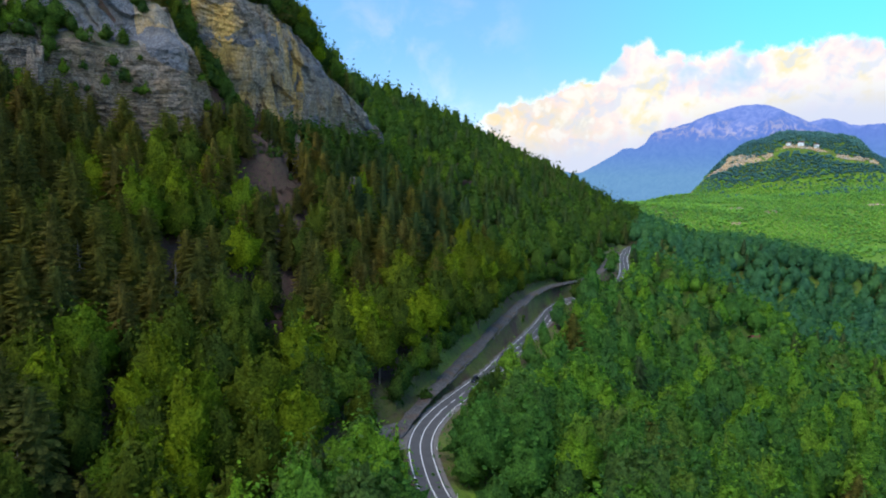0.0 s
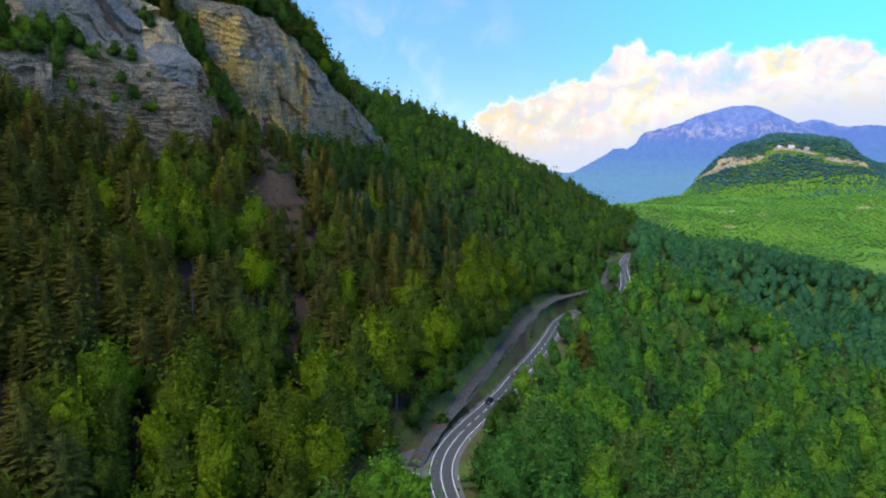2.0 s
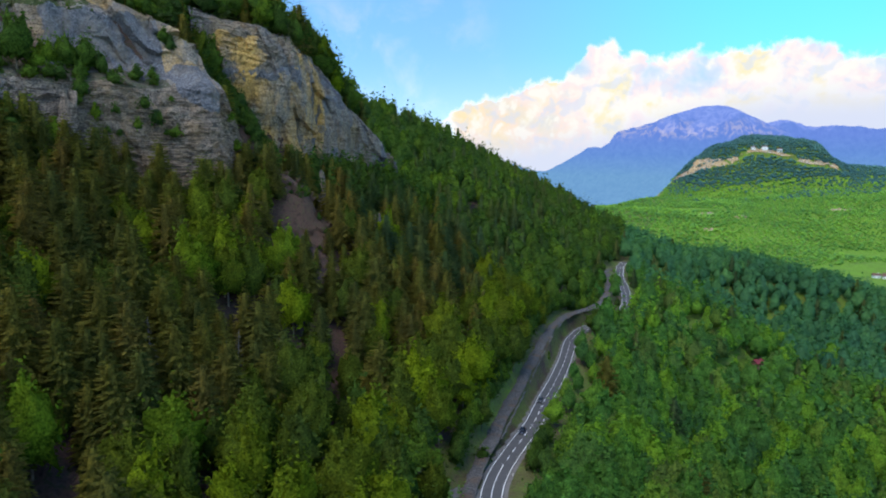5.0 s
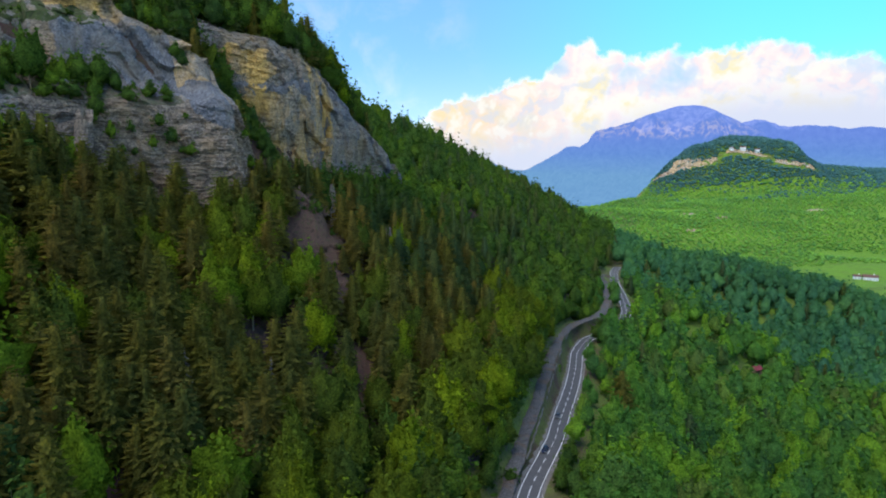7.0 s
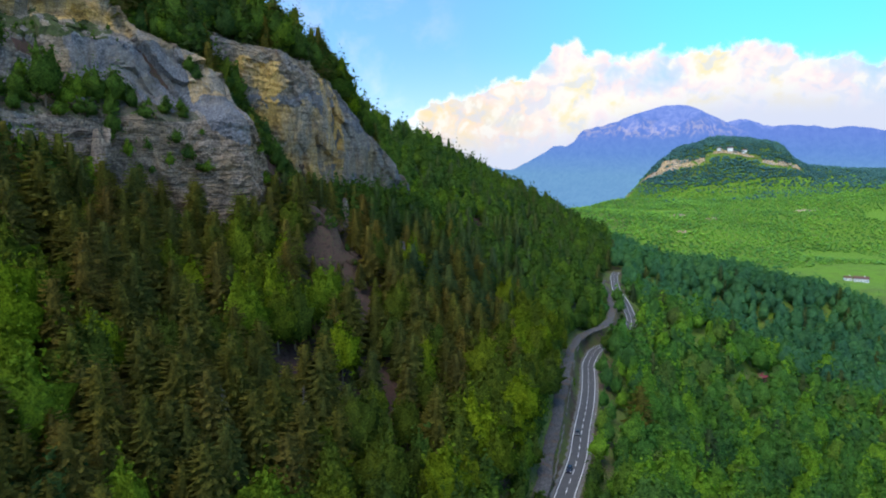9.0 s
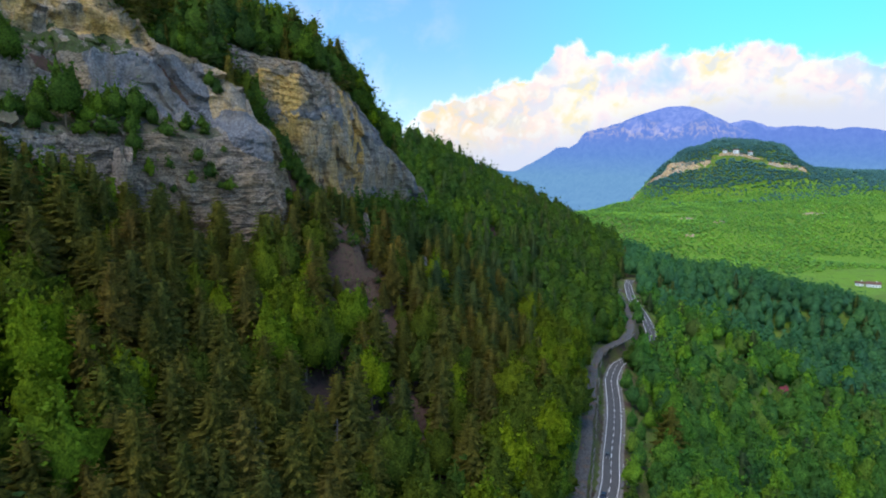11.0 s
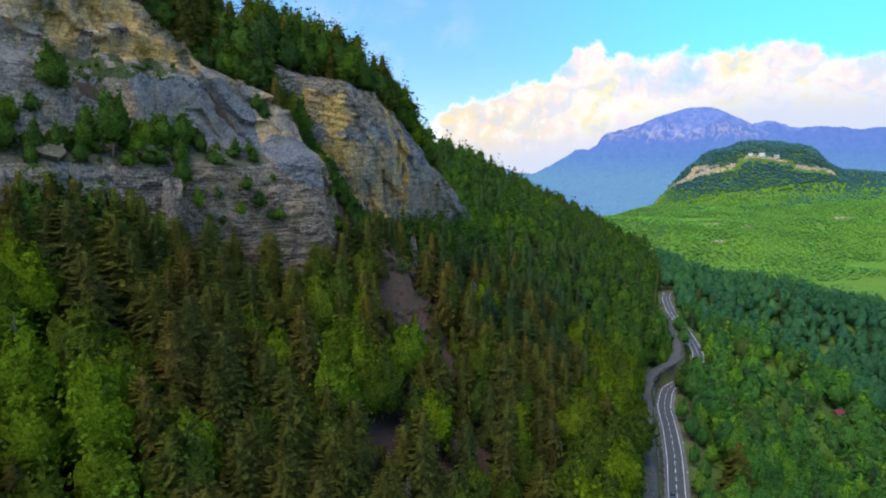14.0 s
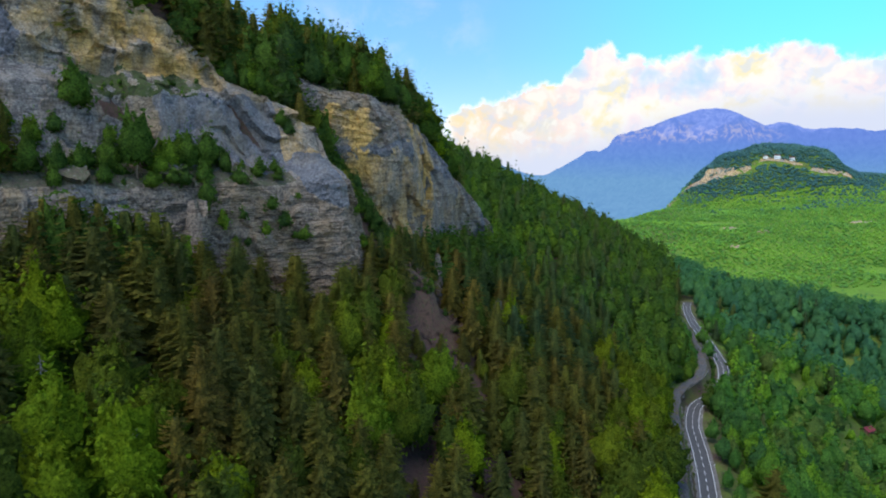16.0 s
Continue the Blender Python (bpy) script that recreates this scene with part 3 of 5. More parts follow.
p, nrm = wall_places(-45, 105, 420, 0.02, 1.0, 320)
cliff_1 = tagged(new("cliff", rock_sheet("cliff", p, nrm, [ROCK, ROCK_OCHRE, ROCK_BEDDED, TURF, SCREE, ROCK_SLAB], wall_mats, lambda s, z: smooth(z, 108, 104) * smooth(s, 62, 80),
                                         lambda s, z: smooth(z, 110, 114) * smooth(z, 131, 127) * 0.9 + smooth(z, 129, 131) * smooth(z, 136, 134) + 0.9 * smooth(z, 104, 106) * smooth(z, 113, 111), wall_forms, 40)),
                 "high grey limestone cliff with ochre stains and wooded ledges", "cliff", kind="structure")


def bluff_places(ns, nh):
    t = np.linspace(0, 1, ns)
    bx, by = np.interp(t, BLUFF_T, BLUFF[:, 0]), np.interp(t, BLUFF_T, BLUFF[:, 1])
    nx, ny = np.interp(t, BLUFF_T, BLUFF_N[:, 0]), np.interp(t, BLUFF_T, BLUFF_N[:, 1])
    foot = np.interp(t, BLUFF_T, BLUFF_FOOT) - 9
    rim = np.interp(t, BLUFF_T, BLUFF_RIM) + 1.3 * fbm(t * 14, t * 0, 3, 61)
    h = np.linspace(0, 1.18, nh)
    zz = foot[:, None] + (rim - foot)[:, None] * np.minimum(h, 1 + 0.25 * np.maximum(h - 1, 0))[None, :]
    back = 1.6 * h[None, :] ** 2 + 46 * np.maximum(h - 1, 0)[None, :] + 3.5 * smooth(h, 0.86, 1.02)[None, :]
    bulge = 2.5 * np.sin(np.pi * np.clip(h, 0, 1))[None, :]
    off = bulge - back
    xy = np.stack([bx, by], 1)[:, None, :] + np.stack([nx, ny], 1)[:, None, :] * off[..., None]
    p = np.concatenate([xy, zz[..., None]], -1)
    nrm = np.stack([nx, ny, np.full(ns, 0.15)], 1)
    return p, np.broadcast_to(nrm[:, None, :], p.shape)


def bluff_mats(s, z):
    rag = fbm(s / 7, z / 7, 4, 90)
    ochre = np.hypot((s - 19) / 11, (z - 123.5) / 6) < 1 + 0.7 * rag
    ochre |= (s > 14 + 8 * rag) & (s < 50 + 8 * rag) & (z < 113 + 8 * rag)
    ochre |= (s > 48) & (s < 66) & (fbm(s / 4, z / 14, 3, 95) > 0.1)
    slab = ((s > 56) & (fbm(s / 8, z / 12, 3, 97) > 0.1)) | (np.abs(z - 115 - 4 * rag) < 2.0)
    return np.where(ochre, 0, np.where(slab, 2, 1))


def bluff_forms(s, z):
    """Folded beds that arch over the face, and upright clefts towards its end."""
    fold = z - 0.012 * (s - 24) ** 2 + 2.0 * fbm(s / 16, z / 16, 2, 27)
    beds = 0.55 * np.abs((fold / 2.3) % 1.0 - 0.5) * smooth(z, 110, 120)
    clefts = sum(-1.4 * np.exp(-((s - a - 0.22 * (100 - z)) / 1.2) ** 2) for a in (47, 58, 72))
    return beds + clefts


p, nrm = bluff_places(290, 200)
cliff_2 = tagged(new("cliff", rock_sheet("cliff", p, nrm, [ROCK_OCHRE, ROCK, ROCK_SLAB], bluff_mats,
                                         lambda s, z: smooth(z, 112, 124) * 0.8, lambda s, z: 0.35 * smooth(fbm(s / 12, z / 12, 2, 33), 0.1, 0.4), bluff_forms, 55)),
                 "rounded ochre and grey limestone bluff with folded beds", "cliff", kind="structure")


def crag(x, y, h, r, seed, label, narrow=0.62, deep=0.6, mat=None):
    """A broken rock tooth on the slope."""
    na, nh = 56, 44
    a, t = np.linspace(0, 2 * np.pi, na + 1)[:, None], np.linspace(0, 1, nh)[None, :]
    ring = a / (2 * np.pi) * 2 * np.pi * r
    rad = r * (1 - narrow * t ** 1.6) * (1 + 0.35 * fbm(np.cos(a) * 1.6 + t * 1.5 + 9, np.sin(a) * 1.6 + 9, 3, seed))
    rad = rad + facets(ring + 0 * t, t * h + 0 * a, 1.6, 2.2, 0.45, 0.15, seed) * (1 - t)
    rad = np.maximum(rad, 0.1) * np.where(t > 0.985, 0.05, 1)
    z0 = float(ground(np.array([x]), np.array([y]))[0]) - 2.5
    q = np.stack([x + rad * np.cos(a) + 0.6 * t * h * 0.1, y + rad * np.sin(a) * deep, z0 + t * (h + 2.5) * (1 + 0.08 * np.sin(3 * a + seed))], -1)
    me = quads_mesh("crag", q.reshape(-1, 3), grid_faces(na + 1, nh), [mat or ROCK])
    return tagged(new("crag", me), label, "rock")


crag(-38.0, 282, 13, 3.0, 3, "tall grey rock tooth rising between the trees")
crag(-34.5, 284, 9, 2.2, 4, "grey rock tooth beside a taller one")
crag(-50, 275, 8, 2.6, 5, "small pale rock outcrop below the clearing", 0.5, 0.6, ROCK_BEDDED)
crag(-46, 273, 5, 2.2, 6, "low pale rock outcrop below the clearing", 0.62, 0.6, ROCK_BEDDED)
crag(-60.5, 282, 15, 3.0, 8, "narrow grey rock rib at the foot of the bluff", 0.75, 1.3)
crag(-125, 212.5, 100.5 - float(ground(np.array([-125.0]), np.array([212.5]))[0]), 2.7, 7, "blocky pale limestone pillar in front of the cliff", 0.12, 0.9, ROCK_BEDDED)

# ---- trees ----
rng = np.random.default_rng(7)


def kites(centers, e1, e2, nrm, sag):
    """Four-cornered sprays: places, along, across, and a fold along the middle."""
    v = np.stack([centers - e1, centers - e2 - nrm * sag, centers + e1, centers + e2 - nrm * sag], 1)
    return v.reshape(-1, 3)


def unit(a):
    return a / (np.linalg.norm(a, axis=-1, keepdims=True) + 1e-9)


def broad_crown(r, n, size, width, height, bottom, lumps=26, around=14, rings=9, shag=0.06):
    """A crown of leafy lumps round the limbs' ends, ragged with sprays of leaves: places and normals."""
    mid = np.array([0, 0, bottom + 0.42 * (height - bottom)])
    t = (np.arange(lumps) + r.uniform(0, 1, lumps)) / lumps
    la, lz = np.arange(lumps) * 2.4 + r.uniform(-0.5, 0.5, lumps), -0.75 + 1.7 * t
    lz = np.clip(lz, -0.9, 0.95)
    lump = np.stack([np.cos(la) * np.sqrt(1 - lz ** 2), np.sin(la) * np.sqrt(1 - lz ** 2), lz], 1)
    push, wide = r.uniform(0.12, 0.78, lumps), r.uniform(0.3, 0.46, lumps) * (16 / lumps) ** 0.5
    lean = r.uniform(-0.12, 0.12, 2)

    def at(d):
        """Place and normal of the crown's skin in a direction."""
        gap = (d[..., None, :] - lump) * np.array([1.0, 1.0, 1.6])
        w = push * np.exp(-(np.linalg.norm(gap, axis=-1) / wide) ** 2)
        k = w.argmax(-1)
        best = np.take_along_axis(w, k[..., None], -1)
        rad = 0.62 + best
        up = d[..., 2:3]
        taper = np.where(up > 0, 1 - 0.62 * np.abs(up) ** 1.6, 1.0)
        q = mid + d * rad * np.concatenate([taper * width * 0.5, taper * width * 0.5, np.where(up > 0, 0.58, 0.44) * (height - bottom) * np.ones_like(up)], -1)
        q[..., :2] += lean * (q[..., 2:3] - mid[2])
        return q, unit(d + 2.2 * best * (d - lump[k]) + [0, 0, 0.12])

    a, b = np.meshgrid(np.linspace(0, 2 * np.pi, around + 1), np.linspace(-1.35, 1.55, rings + 1), indexing="ij")
    p, pn = at(np.stack([np.cos(a) * np.cos(b), np.sin(a) * np.cos(b), np.sin(b)], -1))
    rough = 0.88 + 0.09 * r.normal(size=(around + 1, rings + 1, 1))
    rough[-1], rough[:, -1] = rough[0], rough[0, -1]
    p = mid + (p - mid) * rough
    f = grid_faces(around + 1, rings + 1)
    vs, ns = [p.reshape(-1, 3)[f].reshape(-1, 3)], [pn.reshape(-1, 3)[f].reshape(-1, 3)]
    if n:
        d = unit(r.normal(size=(n, 3)) + [0, 0, 0.3])
        c, cn = at(d)
        c = mid + (c - mid) * r.uniform(0.86, 1.16 + shag, n)[:, None]
        out = unit(cn + 0.55 * r.normal(size=(n, 3)) + [0, 0, 0.2])
        e1 = unit(np.cross(out, r.normal(size=(n, 3))))
        e2 = np.cross(out, e1)
        k = size * r.uniform(0.5, 1.4, n)[:, None]
        vs.append(kites(c, e1 * k, e2 * k * 0.6, out, 0.2 * size))
        ns.append(np.repeat(unit(cn + 0.7 * out), 4, 0))
    return np.concatenate(vs), np.concatenate(ns)


def spruce_crown(r, arms, extra_arms, height, width, bottom, thin=0.15):
    """Drooping flat sprays round a cone, thinning to a spire: places and normals."""
    n = arms
    t = (np.arange(n) + r.uniform(0, 1, n)) / n
    t = 1 - (1 - t) ** 0.62
    whorl = 24.0
    t = np.clip(0.75 * np.floor(t * whorl + 0.5) / whorl + 0.25 * t + r.uniform(-0.008, 0.008, n), 0, 1)
    z = bottom + (height * 0.985 - bottom) * t
    a = np.arange(n) * 2.39996 + r.uniform(-0.6, 0.6, n)
    lump = 0.62 + 0.5 * r.uniform(0, 1, n) ** 0.8 + 0.12 * np.sin(2 * a + t * 9 + r.uniform(0, 6))
    L = (width * 0.5 * (1.02 - t) ** 0.64 * np.clip(0.7 + 2.0 * t, 0, 1) + 0.15) * lump
    radial = np.stack([np.cos(a), np.sin(a), 0 * a], 1)
    d = radial + np.stack([0 * a, 0 * a, -0.42 + 0.6 * t + r.uniform(-0.12, 0.12, n)], 1)
    side = np.stack([-np.sin(a), np.cos(a), r.uniform(-0.4, 0.4, n)], 1)
    up = unit(np.cross(d, side))
    base = np.stack([0 * z, 0 * z, z], 1)
    Lc = L[:, None]
    vs, ns = [kites(base + d * Lc * 0.62, d * Lc * 0.42, side * (thin * Lc + 0.1), up, 0.1 * Lc)], [unit(radial + [0, 0, 0.75])]
    for e in range(extra_arms):
        f = r.uniform(0.4, 0.92, n)[:, None]
        sg = 1.0 if e % 2 else -1.0
        dd = unit(d + sg * r.uniform(0.4, 1.2, (n, 1)) * side + [0, 0, -0.45])
        cc = unit(np.cross(dd, up)) * (Lc * 0.09 + 0.05)
        vs.append(kites(base + d * Lc * f + dd * Lc * 0.14, dd * (Lc * 0.2 + 0.08), -cc, up, 0.05 * Lc))
        ns.append(unit(radial + 0.35 * sg * side + [0, 0, 0.6]))
    ga, gz = np.meshgrid(np.linspace(0, 2 * np.pi, 8), np.linspace(0, 0.9, 6), indexing="ij")
    rad = width * 0.22 * (1.02 - gz) ** 0.68 * (1 + 0.25 * np.sin(3 * ga + 31 * gz))
    cp = np.stack([rad * np.cos(ga), rad * np.sin(ga), bottom + 0.3 + (height * 0.96 - bottom) * gz], -1)
    cn = unit(np.stack([np.cos(ga), np.sin(ga), 0.5 + 0 * ga], -1))
    f = grid_faces(8, 6)
    vs.append(cp.reshape(-1, 3)[f].reshape(-1, 3))
    return np.concatenate(vs), np.concatenate([np.repeat(q, 4, 0) for q in ns] + [cn.reshape(-1, 3)[f].reshape(-1, 3)])


def tube(points, radii, sides=6):
    """A tapered limb through places."""
    p, a = np.array(points, float), np.linspace(0, 2 * np.pi, sides + 1)[:-1]
    ring = []
    for i in range(len(p)):
        d = unit(p[min(i + 1, len(p) - 1)] - p[max(i - 1, 0)])
        x = unit(np.cross(d, [0.31, 0.87, 0.2]))
        y = np.cross(d, x)
        ring.append(p[i] + radii[i] * (np.cos(a)[:, None] * x + np.sin(a)[:, None] * y))
    v = np.concatenate(ring)
    f = [[i * sides + j, i * sides + (j + 1) % sides, (i + 1) * sides + (j + 1) % sides, (i + 1) * sides + j] for i in range(len(p) - 1) for j in range(sides)]
    return v, np.array(f)


def limbs(lines):
    vs, fs, k = [], [], 0
    for pts, rad in lines:
        v, f = tube(pts, rad)
        vs.append(v)
        fs.append(f + k)
        k += len(v)
    return np.concatenate(vs), np.concatenate(fs)


def broad_trunk(r, height):
    lines = [([(0, 0, -1.0), (0.1, 0, height * 0.3), (r.uniform(-.3, .3), r.uniform(-.3, .3), height * 0.6), (0, 0.1, height * 0.92)], [0.28, 0.2, 0.13, 0.03])]
    for i in range(5):
        a, h0 = r.uniform(0, 6.28), height * r.uniform(0.3, 0.65)
        lines.append(([(0, 0, h0), (1.0 * math.cos(a), 1.0 * math.sin(a), h0 + 1.2), (2.0 * math.cos(a), 2.0 * math.sin(a), h0 + 2.6)], [0.1, 0.07, 0.02]))
    return limbs(lines)


def spruce_trunk(r, height):
    return limbs([([(0, 0, -1.0), (0, 0, height * 0.5), (0, 0, height * 0.9)], [0.24, 0.12, 0.015])])


def dead_trunk(r, height):
    lines = [([(0, 0, -1.0), (0.1, 0, height * 0.5), (0.15, 0.05, height)], [0.2, 0.13, 0.03])]
    for i in range(34):
        a, t = i * 2.4, 0.3 + 0.66 * i / 34
        L = 1.7 * (1.05 - t) + 0.3
        lines.append(([(0.1, 0, height * t), (L * math.cos(a), L * math.sin(a), height * t - 0.1 * L), (1.5 * L * math.cos(a + 0.2), 1.5 * L * math.sin(a + 0.2), height * t - 0.5 * L)], [0.05, 0.035, 0.01]))
    return limbs(lines)


def quad_index(v):
    return np.arange(len(v)).reshape(-1, 4)


HB, HS = 19.0, 22.0
near_broad, near_spruce, near_cool, near_lime = [], [], [], []
for i in range(7):
    r = np.random.default_rng(100 + i)
    cv, cn = broad_crown(r, 680, 0.44, r.uniform(9.6, 13.0), HB, r.uniform(0.8, 2.4), 42, 15, 12)
    tv, tf = broad_trunk(r, HB * 0.9)
    trunk = quads_mesh("trunk", tv, tf, [BARK])
    near_broad.append((quads_mesh("crown", cv, quad_index(cv), [LEAF], None, True, cn), trunk))
    near_lime.append((quads_mesh("crown", cv, quad_index(cv), [LEAF_LIME], None, True, cn), trunk))
    near_cool.append((quads_mesh("crown", cv, quad_index(cv), [LEAF_COOL], None, True, cn), trunk))
    cv, cn = spruce_crown(r, 430, 1, HS, r.uniform(9.2, 11.4), r.uniform(1.5, 3.5), 0.11)
    tv, tf = spruce_trunk(r, HS)
    near_spruce.append((quads_mesh("crown", cv, quad_index(cv), [NEEDLE], None, True, cn), quads_mesh("trunk", tv, tf, [BARK])))


cliff_broad, cliff_spruce, shrubs = [], [], []
for i in range(6):
    r = np.random.default_rng(400 + i)
    cv, cn = broad_crown(r, 300, 0.72, r.uniform(11, 13.4), HB, r.uniform(0.4, 1.6), 34, 11, 8, 0.12)
    tv, tf = broad_trunk(r, HB * 0.9)
    trunk = quads_mesh("trunk", tv, tf, [BARK])
    cliff_broad.append((quads_mesh("crown", cv, quad_index(cv), [LEAF_DEEP], None, True, cn), trunk))
    cv, cn = broad_crown(r, 120, 1.5, r.uniform(12, 15.5), HB, 0.0, 18, 8, 6, 0.2)
    shrubs.append((quads_mesh("crown", cv, quad_index(cv), [LEAF_DEEP], None, True, cn), trunk))
    cv, cn = spruce_crown(r, 200, 1, HS, r.uniform(8.4, 10.2), r.uniform(0.8, 2.0), 0.16)
    tv, tf = spruce_trunk(r, HS)
    cliff_spruce.append((quads_mesh("crown", cv, quad_index(cv), [NEEDLE], None, True, cn), quads_mesh("trunk", tv, tf, [BARK])))


def kinds(first, n, maker, *args):
    return [maker(np.random.default_rng(first + i), *args) for i in range(n)]


mid_broad = kinds(200, 7, broad_crown, 270, 0.66, 11.8, HB, 1.0, 34, 9, 7)
mid_spruce = kinds(220, 7, spruce_crown, 220, 1, HS, 11.2, 2.0, 0.14)
far_broad = kinds(240, 6, broad_crown, 62, 1.1, 11.8, HB, 1.0, 22, 7, 4)
far_spruce = kinds(260, 6, spruce_crown, 66, 1, HS, 11.4, 1.5, 0.24)
plain_broad = kinds(280, 7, broad_crown, 4, 1.5, 12.0, 11.0, 0.0, 7, 5, 2)


def planting(x0, x1, y0, y1, step, seed):
    r = np.random.default_rng(seed)
    X, Y = np.meshgrid(np.arange(x0, x1, step), np.arange(y0, y1, step), indexing="ij")
    x, y = X + r.uniform(-0.42, 0.42, X.shape) * step, Y + r.uniform(-0.42, 0.42, X.shape) * step
    return x.ravel(), y.ravel()


BRIGHT = [(-55, 106, 12), (-117, 142, 24), (-112, 133, 20), (-127, 141, 23), (-123, 133, 20), (-81, 183, 22), (-63, 217, 21), (-105, 125, 22), (-69, 129, 20), (-46, 127, 18), (-88, 116, 19), (-30, 141, 15)]


def wooded(x, y):
    """Where trees stand, and how likely each is a spruce."""
    px, py = x - ORIGIN[0], y - ORIGIN[1]
    u, v = px * ALONG[0] + py * ALONG[1], px * UP[0] + py * UP[1]
    dr, ir = nearest(ROAD, x, y)
    dt, _ = nearest(TRACK, x, y)
    db, ib = nearest(BLUFF, x, y)
    side = (x - BLUFF[ib, 0]) * BLUFF_N[ib, 0] + (y - BLUFF[ib, 1]) * BLUFF_N[ib, 1]
    s, w = x * WALL_T[0] + y * WALL_T[1], x * WALL_N[0] + y * WALL_N[1]
    w = w + wall_turn(s)
    on_wall = (w < -239.5) & (w > -290) & (s < 97)
    rim = np.interp(s, RIM_S, RIM_Z)
    wall_z = np.interp(w, WALL_W[::-1], WALL_Z[::-1])
    on_wall &= wall_z < rim + 3
    on_bluff = (side > -5) & (side < 3.5) & (db < 10)
    ok = (dr > np.where(v < -8, np.where((u > -75) & (u < -22), 8.4, 5.8), 7.0)) & (dt > 3.3) & ~on_wall & ~on_bluff
    ok &= ~((dr < 14) & (v > -12) & (v < -1.5) & (u > -70) & (u < 120))
    ok &= np.hypot((x + 12.5) / 8, (y - 161) / 12) > 1
    ok &= np.hypot((x + 61) / 10.5, (y - 259) / 12) > 1
    ok &= np.hypot((x - 168) / 9, (y - 361) / 10) > 1
    for bx_, by_, _ in BRIGHT:
        ok &= np.hypot(x - bx_, y - by_) > 5.5
    gt = np.clip(((x + 70) * -34 + (y - 262) * 13) / (34 ** 2 + 13 ** 2), 0, 1)
    ok &= np.hypot(x + 70 + 34 * gt, y - 262 - 13 * gt) > 9
    conifer = np.where(u < -70, smooth(v, 20, 60), smooth(v, 10, 34)) * (1 - 0.75 * smooth(v, 78, 100) * smooth(u, 0, 60)) * (1 - 0.66 * smooth(u, 25, 120)) * 0.95
    conifer = np.where(v < 0, 0.02, conifer)
    conifer = conifer * np.where((u < -35) & (v > 0), 0.84 + 0.16 * smooth(v, 60, 90), 1.0)
    conifer = conifer - 1.0 * np.exp(-((u + 130) / 17) ** 2 - ((v - 92) / 17) ** 2)
    conifer = conifer + 0.5 * fbm(x / 22, y / 22, 2, 17) * (0.25 + 0.6 * conifer)
    return ok, np.where(v < 0, 0.02 + 0.35 * (fbm(x / 30, y / 30, 2, 23) > 0.75), np.clip(conifer, 0.03, 0.93)), u, v


def forest(name, x, y, z, h, kinds, base, mat, seed, label, girth=1.0):
    """Trees past counting, as one sheet of crowns."""
    if not len(x):
        return None
    r = np.random.default_rng(seed)
    vs, ns, tint = [], [], []
    which = r.integers(0, len(kinds), len(x))
    for k, (tpl, nrm) in enumerate(kinds):
        m = np.flatnonzero(which == k)
        if not len(m):
            continue
        a, sc = r.uniform(0, 6.28, len(m)), (h[m] / base)
        fat = girth * sc * r.uniform(0.85, 1.2, len(m))
        c, s_ = np.cos(a), np.sin(a)
        X = (tpl[None, :, 0] * c[:, None] - tpl[None, :, 1] * s_[:, None]) * fat[:, None] + x[m][:, None]
        Y = (tpl[None, :, 0] * s_[:, None] + tpl[None, :, 1] * c[:, None]) * fat[:, None] + y[m][:, None]
        Z = tpl[None, :, 2] * sc[:, None] + z[m][:, None]
        vs.append(np.stack([X, Y, Z], -1).reshape(-1, 3))
        NX = nrm[None, :, 0] * c[:, None] - nrm[None, :, 1] * s_[:, None]
        NY = nrm[None, :, 0] * s_[:, None] + nrm[None, :, 1] * c[:, None]
        ns.append(np.stack([NX, NY, np.broadcast_to(nrm[None, :, 2], NX.shape)], -1).reshape(-1, 3))
        tint.append(np.repeat(r.uniform(0, 1, len(m)), len(tpl)))
    v = np.concatenate(vs)
    ob = new(name, quads_mesh(name, v, quad_index(v), [mat], {"tint": np.concatenate(tint)}, True, np.concatenate(ns)))
    return tagged(ob, label, "trees", kind="stuff")


def tree(name, meshes, label, category, group):
    root = new(name)
    part("crown", meshes[0], root)
    part("trunk", meshes[1], root)
    return tagged(root, label, category, group)


# nearest stretch: every tree by itself; the woods behind: joined
x, y = planting(-330, 460, 62, 930, 6.7, 11)
ok, conifer, u, v = wooded(x, y)
r = np.random.default_rng(12)
roll = r.uniform(0, 1, len(x))
dist = np.hypot(x + 40, y - 20)
spruce = roll < conifer
thin = r.uniform(0, 1, len(x))
keep = ok & (u < 640) & (v < 260) & (v > -330)
keep &= np.where(spruce, thin < 0.94, thin < np.where(v < -6, 0.7, 0.66))
keep &= (dist < 310) | (thin < np.where(dist < 480, np.where(spruce, 0.8, np.where(v < -6, 0.66, 0.56)), np.where(spruce, 0.62, 0.62)))
top_v = np.interp(u, [-400, -50, 40, 90, 160, 294, 401, 582, 760], [260, 260, 215, 200, 190, 175, 150, 70, 40])
keep &= v < top_v
ahead = (x < 0.69 * y + 14) & (x > -92 - 0.79 * (y - 39))
keep &= ahead
x, y, u, v, dist, spruce = x[keep], y[keep], u[keep], v[keep], dist[keep], spruce[keep]
